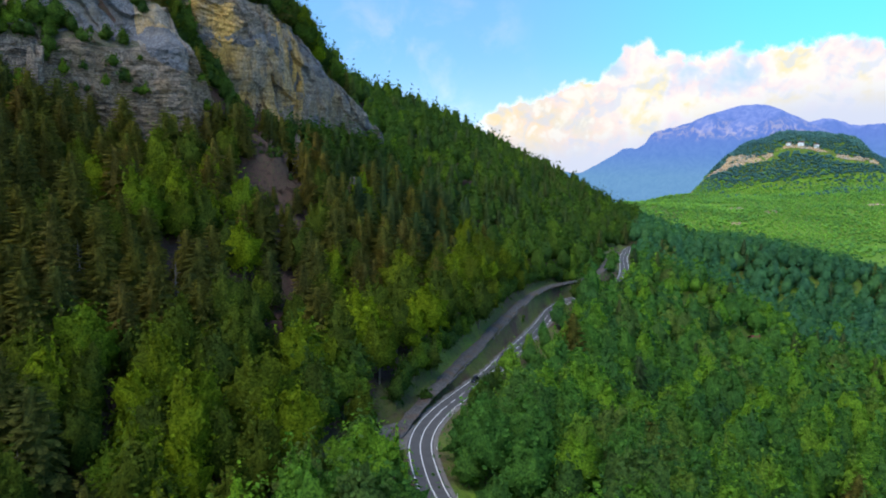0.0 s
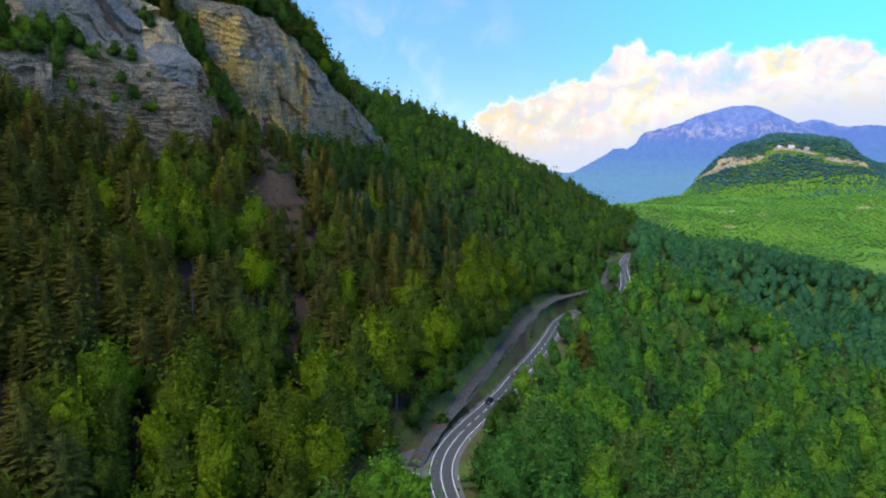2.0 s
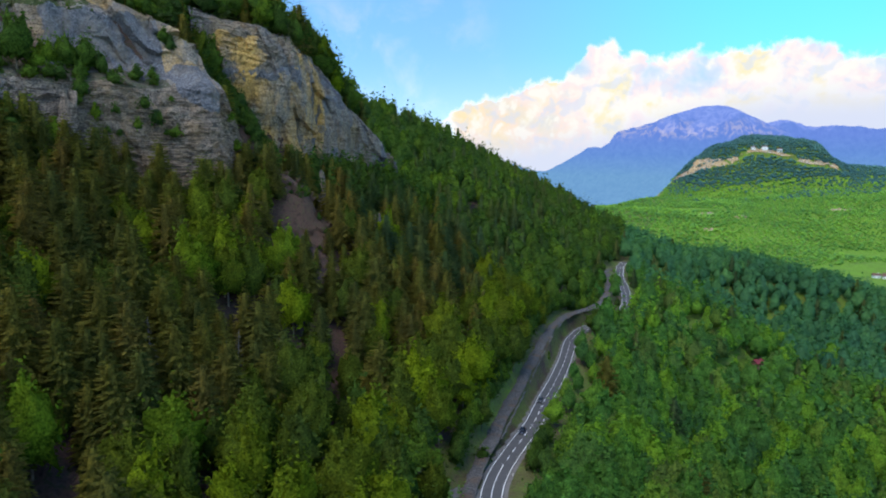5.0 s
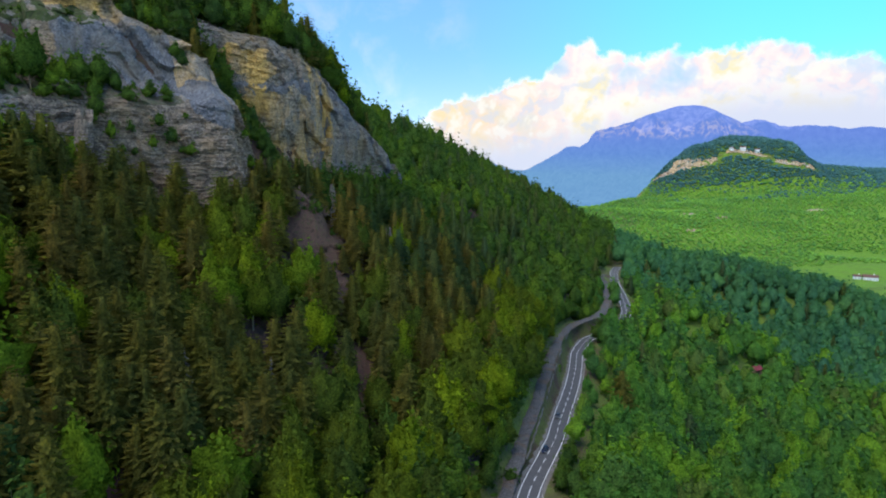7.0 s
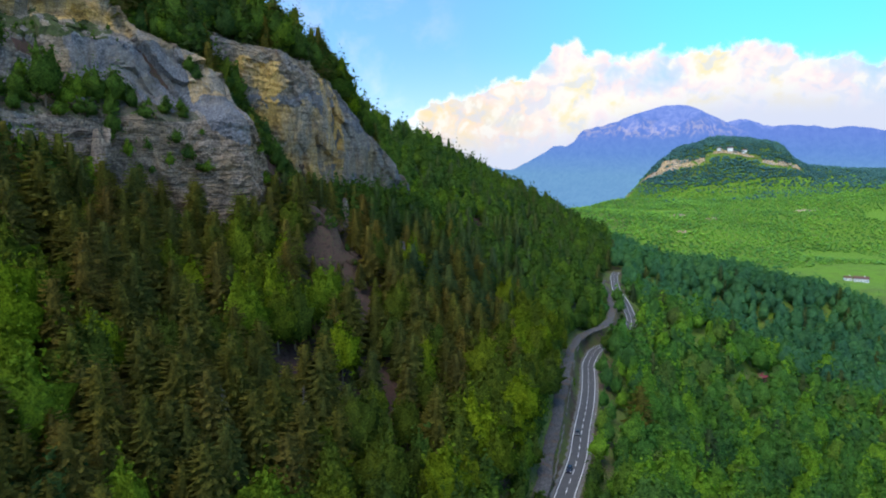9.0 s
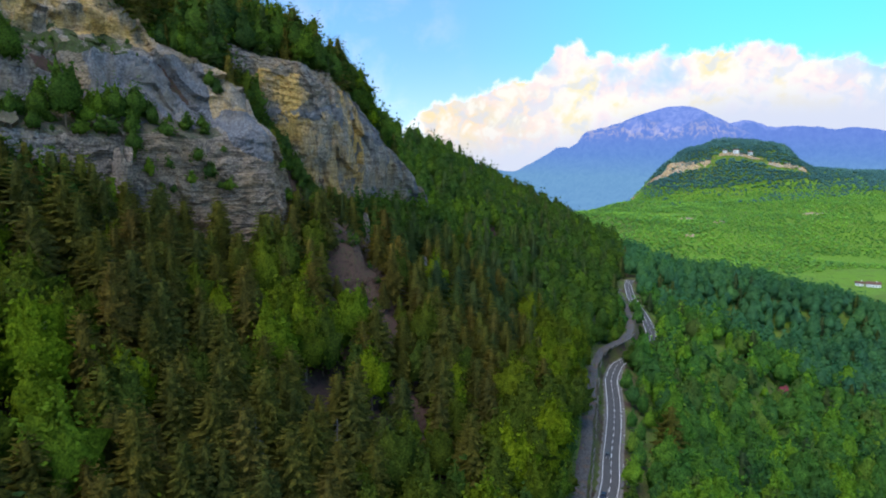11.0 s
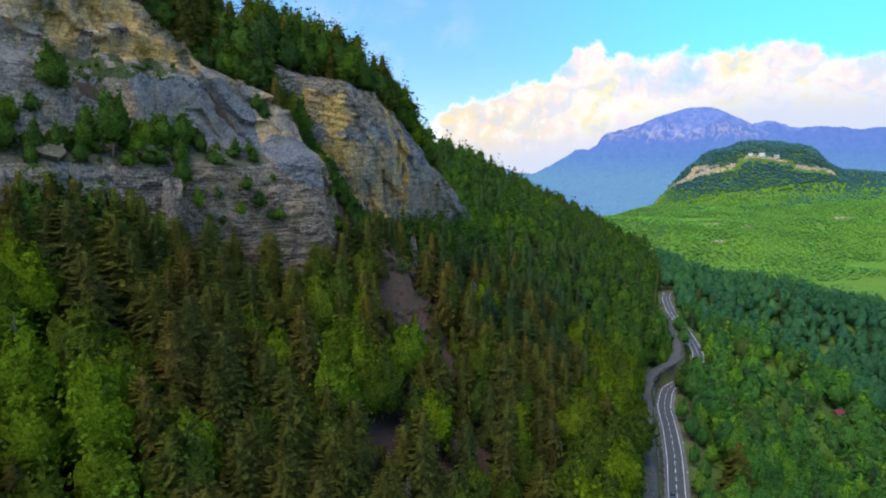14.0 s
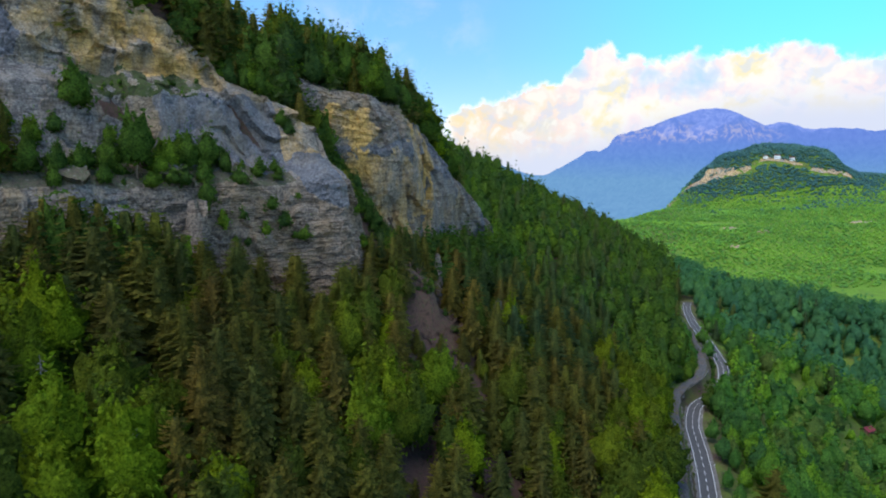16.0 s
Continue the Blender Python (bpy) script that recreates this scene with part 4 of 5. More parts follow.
# young spruces between the tall ones
xy_, yy_ = planting(-210, 60, 90, 330, 6.7, 13)
ok_, con_, uy_, vy_ = wooded(xy_, yy_)
ok_ &= (np.hypot((xy_ + 59) / 16, (yy_ - 243) / 22) > 1) & (vy_ > 22) & (uy_ < 70) & (r.uniform(0, 1, len(xy_)) < 0.42) & (xy_ > -92 - 0.79 * (yy_ - 39)) & (vy_ < 160)
ok_ &= nearest(np.stack([x, y], 1), xy_, yy_)[0] > 2.6
young_ones = np.concatenate([np.zeros(len(x), bool), np.ones(ok_.sum(), bool)])
x, y, u, v = np.append(x, xy_[ok_]), np.append(y, yy_[ok_]), np.append(u, uy_[ok_]), np.append(v, vy_[ok_])
dist, spruce = np.hypot(x + 40, y - 20), np.append(spruce, r.uniform(0, 1, ok_.sum()) < con_[ok_])
z = ground(x, y) - 0.3
h = np.where(spruce, r.uniform(16.5, 26.0, len(x)), r.uniform(14.0, 22.5, len(x)))
edge = ((nearest(ROAD, x, y)[0] < 11) & ((u < 95) | (u > 200))) | ((nearest(TRACK, x, y)[0] < 8) & (v < 0))
h = np.where(edge & ~spruce, h * r.uniform(0.55, 0.85, len(x)), h)
h = np.where((nearest(ROAD, x, y)[0] < 17) & (v < -8) & (u > -75) & (u < 100), np.minimum(h, r.uniform(8, 13, len(x))), h)
h = np.where((np.abs(x + 58) < 15) & (y > 216) & (y < 254) & (v > 0), h * 0.45, h)
young = (x - 170.5) * 0.587 + (y - 364.5) * 0.81
h = np.where((young > -48) & (young < 4) & (np.abs((x - 170.5) * 0.81 - (y - 364.5) * 0.587) < 10), h * 0.42, h)
h = np.where(dist > 330, h * 0.95, h)
h = np.where(young_ones, h * 0.5, h)
under_bluff = (nearest(BLUFF, x, y)[0] < 40) & (x > -100) & (y > 238) & (z < 90)
h = np.where(under_bluff, np.minimum(h, np.maximum(91 - z, 6)), h)
order = [i for i in np.argsort(dist) if not young_ones[i]]
cool = v < -6
single = {"b": [i for i in order if not spruce[i] and not cool[i]][:180], "c": [i for i in order if not spruce[i] and cool[i]][:170], "s": [i for i in order if spruce[i]][:230]}
SPECIES = {"b": ("beech_tree", near_broad, HB, "leafy olive green broadleaved tree in dense hillside forest", "tree", "broadleaved trees on the hillside"),
           "c": ("hornbeam_tree", near_cool, HB, "leafy fresh green broadleaved tree below the road", "tree", "broadleaved trees below the road"),
           "s": ("spruce_tree", near_spruce, HS, "dark olive green spruce standing in dense hillside forest", "conifer", "spruces on the hillside")}
protos = {"b": [], "c": [], "s": []}
for kind, chosen in single.items():
    name, meshes, base, label, category, group = SPECIES[kind]
    for n_, i in enumerate(chosen):
        m = Matrix.Translation((x[i], y[i], z[i])) @ Matrix.Rotation(r.uniform(0, 6.28), 4, "Z")
        k = n_ % len(meshes)
        sc = h[i] / base
        if n_ < len(meshes):
            t = tree(name, meshes[k], label, category, group)
            protos[kind].append(t)
            t.matrix_world = m
        else:
            t = copy_thing(protos[kind][k], m)
        t.scale = (sc * r.uniform(0.9, 1.2) * (1.15 if kind == "c" else 1.0),) * 2 + (sc,)


def extra(kind, px, py, pz, height, label="green tree rooted on a ledge of the limestone cliff", group="trees on the cliff"):
    wild = shrubs if height < 7 else cliff_spruce if kind else cliff_broad
    kind = kind and height >= 7
    meshes = wild[int(r.integers(0, len(wild)))]
    if height < 7:
        t = tree("shrub", meshes, "low green shrub rooted in stony ground", "shrub", "shrubs on stony ground")
    else:
        t = tree("spruce_tree" if kind else "ash_tree" if "road" in group else "maple_tree", meshes, label, "conifer" if kind else "tree", group)
    t.matrix_world = Matrix.Translation((px, py, pz)) @ Matrix.Rotation(r.uniform(0, 6.28), 4, "Z")
    sc = height / (HS if kind else HB)
    wide = sc * (r.uniform(0.95, 1.2) if kind else r.uniform(0.9, 1.25))
    t.scale = (wide * r.uniform(0.85, 1.15), wide * r.uniform(0.85, 1.15), sc) if height >= 7 else (wide * r.uniform(0.9, 1.6), wide * r.uniform(0.9, 1.6), sc)


for i, (a_, b_, t_) in enumerate(BRIGHT):
    t = tree("linden_tree", near_lime[i % 7], "bright lime green broadleaved tree standing out of dark spruces", "tree", "bright trees in the forest")
    t.matrix_world = Matrix.Translation((a_, b_, float(ground(np.array([a_ * 1.0]), np.array([b_ * 1.0]))[0]) - 0.4)) @ Matrix.Rotation(1.3 * i, 4, "Z")
    t.scale = (1.1 * t_ / HB, 1.1 * t_ / HB, t_ / HB)


def on_ledge(s, zl):
    w = float(np.interp(zl, WALL_Z, WALL_W)) - float(wall_turn(s))
    return s * WALL_T[0] + w * WALL_N[0], s * WALL_T[1] + w * WALL_N[1]


# trees and shrubs on the ledges: along the cliff, height of the ledge, height of the tree, spruce or not
for s_, zl, ht, kind in ((-4, 112, 16, 0), (2, 109, 15, 0), (6, 110, 19, 1), (10, 109, 12, 0), (13, 116, 8, 0), (16, 108.5, 10, 0), (24, 123, 15, 0), (21, 109, 9, 0), (27, 109, 11, 0), (34, 109, 18, 0), (39, 108, 8, 0), (42, 109.5, 10, 0),
                         (47, 109.5, 12, 0), (53, 109.5, 13, 0), (57, 108.5, 9, 0), (50, 107, 7, 0), (66, 108, 4, 0), (86, 100.5, 5, 0), (82, 119, 7.5, 0), (80, 122, 7, 0), (58, 97, 4.5, 0), (52, 95, 6, 0), (64, 92, 5, 0),
                         (70, 94, 5.5, 0), (76, 90, 5, 0), (47, 98, 7, 0), (14, 106, 7, 0), (25, 106.5, 7, 0), (36, 106, 5, 0), (67, 99, 5, 0), (73, 108, 4, 0), (44, 106, 6, 0), (30, 117, 5, 0), (18, 119, 6, 0), (8, 120, 7, 0), (49, 101, 8, 0)):
    a_, b_ = on_ledge(s_, zl)
    extra(bool(kind), a_, b_, zl - 1.2, ht)
for i in range(34):
    s_, zl = r.uniform(26, 60), r.uniform(129.5, 134.5)
    a_, b_ = on_ledge(s_, zl)
    extra(False, a_, b_, zl - 0.7, r.uniform(0.8, 2.2))
# trees crowding the foot of the first cliff, and scrub on its bedded face
for i in range(46):
    s_ = 8 + 98 * (i + r.uniform(-0.4, 0.4)) / 46
    w_ = -234.5 - r.uniform(0, 4.0) - float(wall_turn(s_))
    a_, b_ = s_ * WALL_T[0] + w_ * WALL_N[0], s_ * WALL_T[1] + w_ * WALL_N[1]
    extra(i % 3 != 1, a_, b_, float(ground(np.array([a_]), np.array([b_]))[0]) - 0.8, r.uniform(20, 26) if s_ < 40 else r.uniform(9, 17) if s_ < 60 else r.uniform(8, 12) if s_ < 80 else r.uniform(12, 16))
for i in range(16):
    s_, zl = 26 + 72 * r.uniform(0, 1), r.uniform(84, 107)
    a_, b_ = on_ledge(s_, zl)
    extra(False, a_, b_, zl - 1.0, r.uniform(2.2, 4.6))
for i in range(22):
    s_, zl = -4 + 80 * (i + r.uniform(0, 1)) / 22, r.uniform(105.5, 111)
    a_, b_ = on_ledge(s_, zl)
    extra(False, a_, b_, zl - 1.0, r.uniform(1.6, 6.5))
for i in range(16):
    a_, b_ = -62 + 8 * r.normal(), 260 + 7 * r.normal()
    extra(False, a_, b_, float(ground(np.array([a_]), np.array([b_]))[0]) - 0.3, r.uniform(1.6, 3.4))
# the wooded gully between the two cliffs
for i in range(70):
    t_ = (i + r.uniform(0, 1)) / 70
    a_, b_ = -72 - 31 * t_ + r.uniform(-3.5, 3.5), 264 + 11 * t_ + r.uniform(-3.5, 3.5)
    extra(False, a_, b_, float(ground(np.array([a_]), np.array([b_]))[0]) - 0.6, r.uniform(4.5, 8.5))
# the wood under the bluff reaches up its foot, and the wood over the first cliff comes down its shoulder
for i in range(54):
    t_ = 0.3 + 0.72 * (i + r.uniform(-0.4, 0.4)) / 54
    k_ = min(int(t_ * (len(BLUFF) - 1)), len(BLUFF) - 1)
    a_, b_ = BLUFF[k_] + BLUFF_N[k_] * (r.uniform(5, 9) if i % 2 else r.uniform(9, 15))
    g_ = float(ground(np.array([a_]), np.array([b_]))[0])
    extra(i % 6 == 0, a_, b_, g_ - 0.6, float(np.clip(np.interp(t_, [0.3, 0.45, 0.7, 1.02], [94, 92, 90, 87]) + r.uniform(-9, 1.5) - g_, 8, 21)))
for i in range(30):
    s_ = 56 + 30 * (i + r.uniform(-0.4, 0.4)) / 30
    zl = float(np.interp(s_, RIM_S, RIM_Z))
    w_ = float(np.interp(zl, WALL_Z, WALL_W)) - (3.5 if i % 2 else 8.5)
    a_, b_ = s_ * WALL_T[0] + w_ * WALL_N[0], s_ * WALL_T[1] + w_ * WALL_N[1]
    extra(i % 5 == 0, a_, b_, float(ground(np.array([a_]), np.array([b_]))[0]) - 0.6, r.uniform(9, 14))
# trees close by the road where it swings round the spur
RN = line_normals(ROAD)
for i in range(len(ROAD)):
    q_ = (ROAD[i] - ORIGIN) @ ALONG
    if 108 < q_ < 192:
        for off in ((-5.4,) if i % 2 else (6.2, 9.5)):
            a_, b_ = ROAD[i] + RN[i] * (off + r.uniform(-0.5, 0.5))
            if nearest(TRACK, np.array([a_]), np.array([b_]))[0][0] < 3.6:
                continue
            extra(False, a_, b_, float(ground(np.array([a_]), np.array([b_]))[0]) - 0.4, r.uniform(2.0, 3.2) if off < 0 else r.uniform(8.5, 13), "green broadleaved tree crowding the edge of the road", "trees along the road")
# bushes on the bank between the road and the old track, tall trees opposite
for i in range(len(ROAD)):
    a_, b_ = ROAD[i]
    if not 172 < b_ < 322:
        continue
    for off in (-6.2, -7.6, -9.0):
        c_, d_ = ROAD[i] + RN[i] * (off + r.uniform(-0.6, 0.6))
        if r.uniform(0, 1) < 0.45 and nearest(TRACK, np.array([c_]), np.array([d_]))[0][0] > 3.4:
            extra(False, c_, d_, float(ground(np.array([c_]), np.array([d_]))[0]) - 0.3, r.uniform(1.0, 2.6))
    if 176 < b_ < 202 and i % 2:
        c_, d_ = ROAD[i] + RN[i] * r.uniform(6.5, 8.5)
        extra(False, c_, d_, float(ground(np.array([c_]), np.array([d_]))[0]) - 0.4, r.uniform(7, 8.5), "green broadleaved tree crowding the edge of the road", "trees along the road")
extra(False, -4.5, 183.0, float(ground(np.array([-4.5]), np.array([183.0]))[0]) - 0.3, 4.5)
# the wood's edge above the old track
TN = line_normals(TRACK)
for i in range(6, len(TRACK) - 30):
    if i % 2:
        c_, d_ = TRACK[i] + TN[i] * (-5.2 + r.uniform(-0.8, 0.6))
        if nearest(ROAD, np.array([c_]), np.array([d_]))[0][0] > 7:
            extra(False, c_, d_, float(ground(np.array([c_]), np.array([d_]))[0]) - 0.6, r.uniform(7.2, 12), "green broadleaved tree leaning over the old track", "trees along the road")
for a_, b_, t_ in ((-92, 104, 17), (-98, 98, 16), (-86, 99, 18), (-80, 93, 16), (-104, 107, 18), (-93, 92, 15), (-98, 112, 17), (-25, 158, 17), (-31, 165, 18), (-22, 169, 15), (-33, 155, 17), (-28, 148, 16), (-38, 172, 16)):
    extra(False, a_, b_, float(ground(np.array([a_ * 1.0]), np.array([b_ * 1.0]))[0]) - 0.4, t_, "green broadleaved tree low on the wooded slope", "trees along the road")
# forest to the very rim of both cliffs
tx, ty = planting(-150, -34, 232, 345, 5.2, 91)
dbt, ibt = nearest(BLUFF, tx, ty)
sd = (tx - BLUFF[ibt, 0]) * BLUFF_N[ibt, 0] + (ty - BLUFF[ibt, 1]) * BLUFF_N[ibt, 1]
sw, ww_ = tx * WALL_T[0] + ty * WALL_T[1], tx * WALL_N[0] + ty * WALL_N[1]
ww_ = ww_ + wall_turn(sw)
wz_ = np.interp(ww_, WALL_W[::-1], WALL_Z[::-1])
rim_ok = ((sd < -4.5) & (sd > -32) & (ibt > 3) & (ibt < len(BLUFF) - 3)) | ((sw > 40) & (sw < 103) & (ww_ < -255) & (wz_ > np.interp(sw, RIM_S, RIM_Z) + 3.5) & (ww_ > -300) & (np.abs(sd) > 4))
tz = ground(tx, ty)
for a_, b_, c_, q_ in zip(tx, ty, tz, rim_ok):
    if q_:
        extra(r.uniform(0, 1) < 0.22, a_, b_, c_ - 0.6, r.uniform(15, 22))
extra(True, -57, 303, float(ground(np.array([-57.0]), np.array([303.0]))[0]) - 0.5, 15.0)
rest = np.ones(len(x), bool)
rest[single["b"] + single["c"] + single["s"]] = False
for name, lo, hi, kb, ks, seed in (("forest", 0, 310, mid_broad, mid_spruce, 31), ("distant_forest", 310, 2000, far_broad, far_spruce, 41)):
    m = rest & (dist >= lo) & (dist < hi)
    # trees past this line take the haze-tinted leaves
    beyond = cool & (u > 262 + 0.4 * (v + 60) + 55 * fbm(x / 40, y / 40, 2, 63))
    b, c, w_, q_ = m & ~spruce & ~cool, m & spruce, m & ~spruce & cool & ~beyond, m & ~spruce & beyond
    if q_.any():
        forest(name, x[q_], y[q_], z[q_], h[q_], kb, HB, LEAF_FAR_HAZE, seed + 3, "wood on the far side of the spur, tinted blue green for haze", 1.05)
    forest(name, x[w_], y[w_], z[w_], h[w_], kb, HB, LEAF_COOL, seed + 2, "dense fresh green wood on the slope below the road", 1.06)
    deep = np.random.default_rng(66).uniform(0.02, 0.98, len(x)) < smooth(u + 25 * fbm(x / 30, y / 30, 2, 65), -40, 130)
    for near_, leaf_, needle_ in ((b & ~deep, LEAF, None), (b & deep, LEAF_DEEP, None), (c & ~deep, None, NEEDLE), (c & deep, None, NEEDLE_GREEN)):
        seed += 5
        if leaf_:
            forest(name, x[near_], y[near_], z[near_], h[near_], kb, HB, leaf_, seed, "dense green broadleaved wood covering the valley slopes")
        else:
            forest(name, x[near_], y[near_], z[near_], h[near_], ks, HS, needle_, seed, "dark olive spruce wood mixed into the hillside forest")

# plains and far hill
x, y = planting(150, 1900, 640, 1960, 9.2, 51)
kx_, ky_ = planting(650, 1150, 1690, 1880, 6.6, 57)
x, y = np.append(x, kx_), np.append(y, ky_)
r = np.random.default_rng(52)
grove = fbm(x / 90, y / 90, 3, 53) + 0.5 + 0.5 * smooth(y, 1250, 1400)
open_ = np.zeros(len(x), bool)
for mx_, my_, rx_, ry_ in ((700, 1010, 60, 45), (1010, 1240, 85, 40), (560, 1330, 55, 22), (1180, 1000, 70, 26)):
    open_ |= ((x - mx_) / rx_) ** 4 + ((y - my_) / ry_) ** 4 < 1
u = (x - 12) * ALONG[0] + (y - 230) * ALONG[1]


def contour(x_, z_):
    """The place on the far hill's front where it reaches a height."""
    y_ = np.arange(1600.0, 1862.0, 2.0)
    g_ = ground(np.full(y_.shape, float(x_)), y_)
    return float(x_), float(y_[np.argmax(g_ >= z_)]) if (g_ >= z_).any() else 1850.0


BANDS = [([contour(a_, b_) for a_, b_ in ((668, 12), (690, 32), (719, 54), (749, 70), (795, 80), (843, 92))], 30),
         ([contour(a_, b_) for a_, b_ in ((852, 104), (884, 112), (915, 110), (950, 104), (982, 98))], 11),
         ([contour(a_, b_) for a_, b_ in ((985, 88), (1018, 84), (1052, 80), (1086, 68))], 27)]
for line_, _ in BANDS:
    open_ |= nearest(spline(line_, 6.0), x, y + 5)[0] < 8
sight = np.abs(np.arctan2(x + 30, y - 20) - 0.42) < 0.42
grove = grove + 1.0 * smooth(ground(x, y), 20, 45) * (y > 1500)
m = (grove > r.uniform(-0.7, 0.2, len(x))) & ~open_ & (u > 600) & (ground(x, y) < 60 + (y - 1000)) & sight
x, y = x[m], y[m]
zp, hp = ground(x, y), r.uniform(4.2, 7.0, len(x)) * (1 + 0.3 * fbm(x / 60, y / 60, 2, 59))
hp = hp + 2.5 * ((zp > 25) & (y > 1500))
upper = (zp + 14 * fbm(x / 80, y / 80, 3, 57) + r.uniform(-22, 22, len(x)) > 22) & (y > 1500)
forest("plain_woods", x[~upper], y[~upper], zp[~upper] - 0.8, hp[~upper], plain_broad, 11.0, LEAF_PLAIN_HAZE, 54, "woods over the distant valley floor, paled to light green for sun and haze", 1.5)
forest("hill_woods", x[upper], y[upper], zp[upper] - 0.8, hp[upper], plain_broad, 11.0, LEAF_HILL_HAZE, 55, "woods over a distant rocky hill, tinted blue green for haze", 1.5)

# ---- mountains behind ----
MOUNTAIN, n, l, out = material("hazy blue mountain")
g = n.new("ShaderNodeNewGeometry")
sep = n.new("ShaderNodeSeparateXYZ")
l.new(g.outputs["Position"], sep.inputs[0])
f, f2 = noise_node(n, l, 0.006, 7, 0.6), noise_node(n, l, 0.03, 6, 0.6)
high = calc(n, l, "ADD", calc(n, l, "MULTIPLY", sep.outputs["Z"], 0.0016), calc(n, l, "MULTIPLY", f, 0.9))
col = mix(n, l, ramp(n, l, high, [(0.95, (0, 0, 0)), (1.1, (1, 1, 1))]), ramp(n, l, f2, [(0.3, (0.02, 0.05, 0.05)), (0.7, (0.05, 0.10, 0.05))]), ramp(n, l, f2, [(0.4, (0.16, 0.16, 0.2)), (0.6, (0.42, 0.38, 0.36))]))
d = n.new("ShaderNodeBsdfDiffuse")
l.new(col, d.inputs["Color"])
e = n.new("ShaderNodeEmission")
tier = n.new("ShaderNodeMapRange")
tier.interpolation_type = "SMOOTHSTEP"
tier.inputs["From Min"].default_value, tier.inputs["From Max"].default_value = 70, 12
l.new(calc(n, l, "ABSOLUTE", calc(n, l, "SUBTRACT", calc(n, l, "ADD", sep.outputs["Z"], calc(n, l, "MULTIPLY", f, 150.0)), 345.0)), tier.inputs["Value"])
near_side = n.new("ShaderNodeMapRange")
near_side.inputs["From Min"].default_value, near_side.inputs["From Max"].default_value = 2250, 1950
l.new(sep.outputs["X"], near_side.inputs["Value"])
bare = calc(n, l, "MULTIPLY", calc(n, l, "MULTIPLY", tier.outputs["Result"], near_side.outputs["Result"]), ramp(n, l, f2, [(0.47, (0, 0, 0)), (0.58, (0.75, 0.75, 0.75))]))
# air haze over the ranges is emitted by their own surface colour
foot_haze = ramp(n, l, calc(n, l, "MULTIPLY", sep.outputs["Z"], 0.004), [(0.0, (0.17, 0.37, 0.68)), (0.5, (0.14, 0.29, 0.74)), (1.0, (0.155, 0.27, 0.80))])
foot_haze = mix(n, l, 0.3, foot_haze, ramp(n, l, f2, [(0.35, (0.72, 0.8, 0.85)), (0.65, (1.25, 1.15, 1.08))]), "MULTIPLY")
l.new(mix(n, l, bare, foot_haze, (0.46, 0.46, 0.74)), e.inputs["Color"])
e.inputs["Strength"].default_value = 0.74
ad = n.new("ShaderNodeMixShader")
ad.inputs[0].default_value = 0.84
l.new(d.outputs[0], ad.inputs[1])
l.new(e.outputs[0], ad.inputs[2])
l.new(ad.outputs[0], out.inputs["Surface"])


def range_mesh(name, az, el, radius, depth, seed, rough):
    """A mountain range: a skyline by bearing and height in degrees, falling towards the eye in gullies."""
    eye = np.array([-37.0, 20.0, 90.0])
    a = np.linspace(az[0], az[-1], 320)
    top = eye[2] + radius * np.tan(np.radians(np.interp(a, az, el)))
    t = np.linspace(0, 1, 60)
    gully = np.abs(fbm(a[:, None] * 1.1 + 0 * t, t[None, :] * 1.5 + 0 * a[:, None], 5, seed))
    zz = -300 + (top[:, None] + 300) * (1 - t[None, :]) ** 1.25 * (1 - rough * gully * np.sin(np.pi * np.clip(t, 0, 1))[None, :]) + 4 * fbm(a * 3, a * 0, 4, seed + 3)[:, None] * (1 - t[None, :])
    rr = radius - depth * t[None, :] + depth * 0.12 * fbm(a[:, None] * 0.6 + 0 * t, t[None, :] * 3 + 0 * a[:, None], 3, seed + 5)
    p = np.stack([eye[0] + rr * np.sin(np.radians(a))[:, None], eye[1] + rr * np.cos(np.radians(a))[:, None], zz], -1)
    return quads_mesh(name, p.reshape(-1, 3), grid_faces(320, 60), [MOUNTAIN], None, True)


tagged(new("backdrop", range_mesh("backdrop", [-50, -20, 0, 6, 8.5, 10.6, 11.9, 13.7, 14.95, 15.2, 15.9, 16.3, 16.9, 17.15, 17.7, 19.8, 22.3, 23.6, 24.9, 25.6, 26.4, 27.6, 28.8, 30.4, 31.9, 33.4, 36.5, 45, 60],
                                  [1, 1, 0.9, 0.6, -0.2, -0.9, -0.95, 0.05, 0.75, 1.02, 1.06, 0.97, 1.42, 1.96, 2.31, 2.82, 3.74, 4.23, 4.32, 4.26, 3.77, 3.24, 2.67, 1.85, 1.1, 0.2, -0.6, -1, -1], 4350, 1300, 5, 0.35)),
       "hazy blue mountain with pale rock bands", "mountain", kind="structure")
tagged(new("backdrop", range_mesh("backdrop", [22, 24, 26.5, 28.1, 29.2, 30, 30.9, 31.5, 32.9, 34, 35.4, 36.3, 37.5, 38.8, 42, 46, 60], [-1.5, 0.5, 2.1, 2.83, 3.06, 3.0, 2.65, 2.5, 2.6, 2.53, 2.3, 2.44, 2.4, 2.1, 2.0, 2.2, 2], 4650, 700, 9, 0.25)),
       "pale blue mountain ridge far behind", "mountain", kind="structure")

# ---- clouds ----
CLOUD, n, l, out = material("sunlit cloud")
uv = n.new("ShaderNodeUVMap")
uv.uv_map = "bearing"
sep = n.new("ShaderNodeSeparateXYZ")
l.new(uv.outputs[0], sep.inputs[0])
az, el = sep.outputs["X"], sep.outputs["Y"]
puff = noise_node(n, l, 0.22, 7, 0.55, uv.outputs[0], 0.3)
curl = noise_node(n, l, 0.7, 6, 0.6, uv.outputs[0], 0.2)


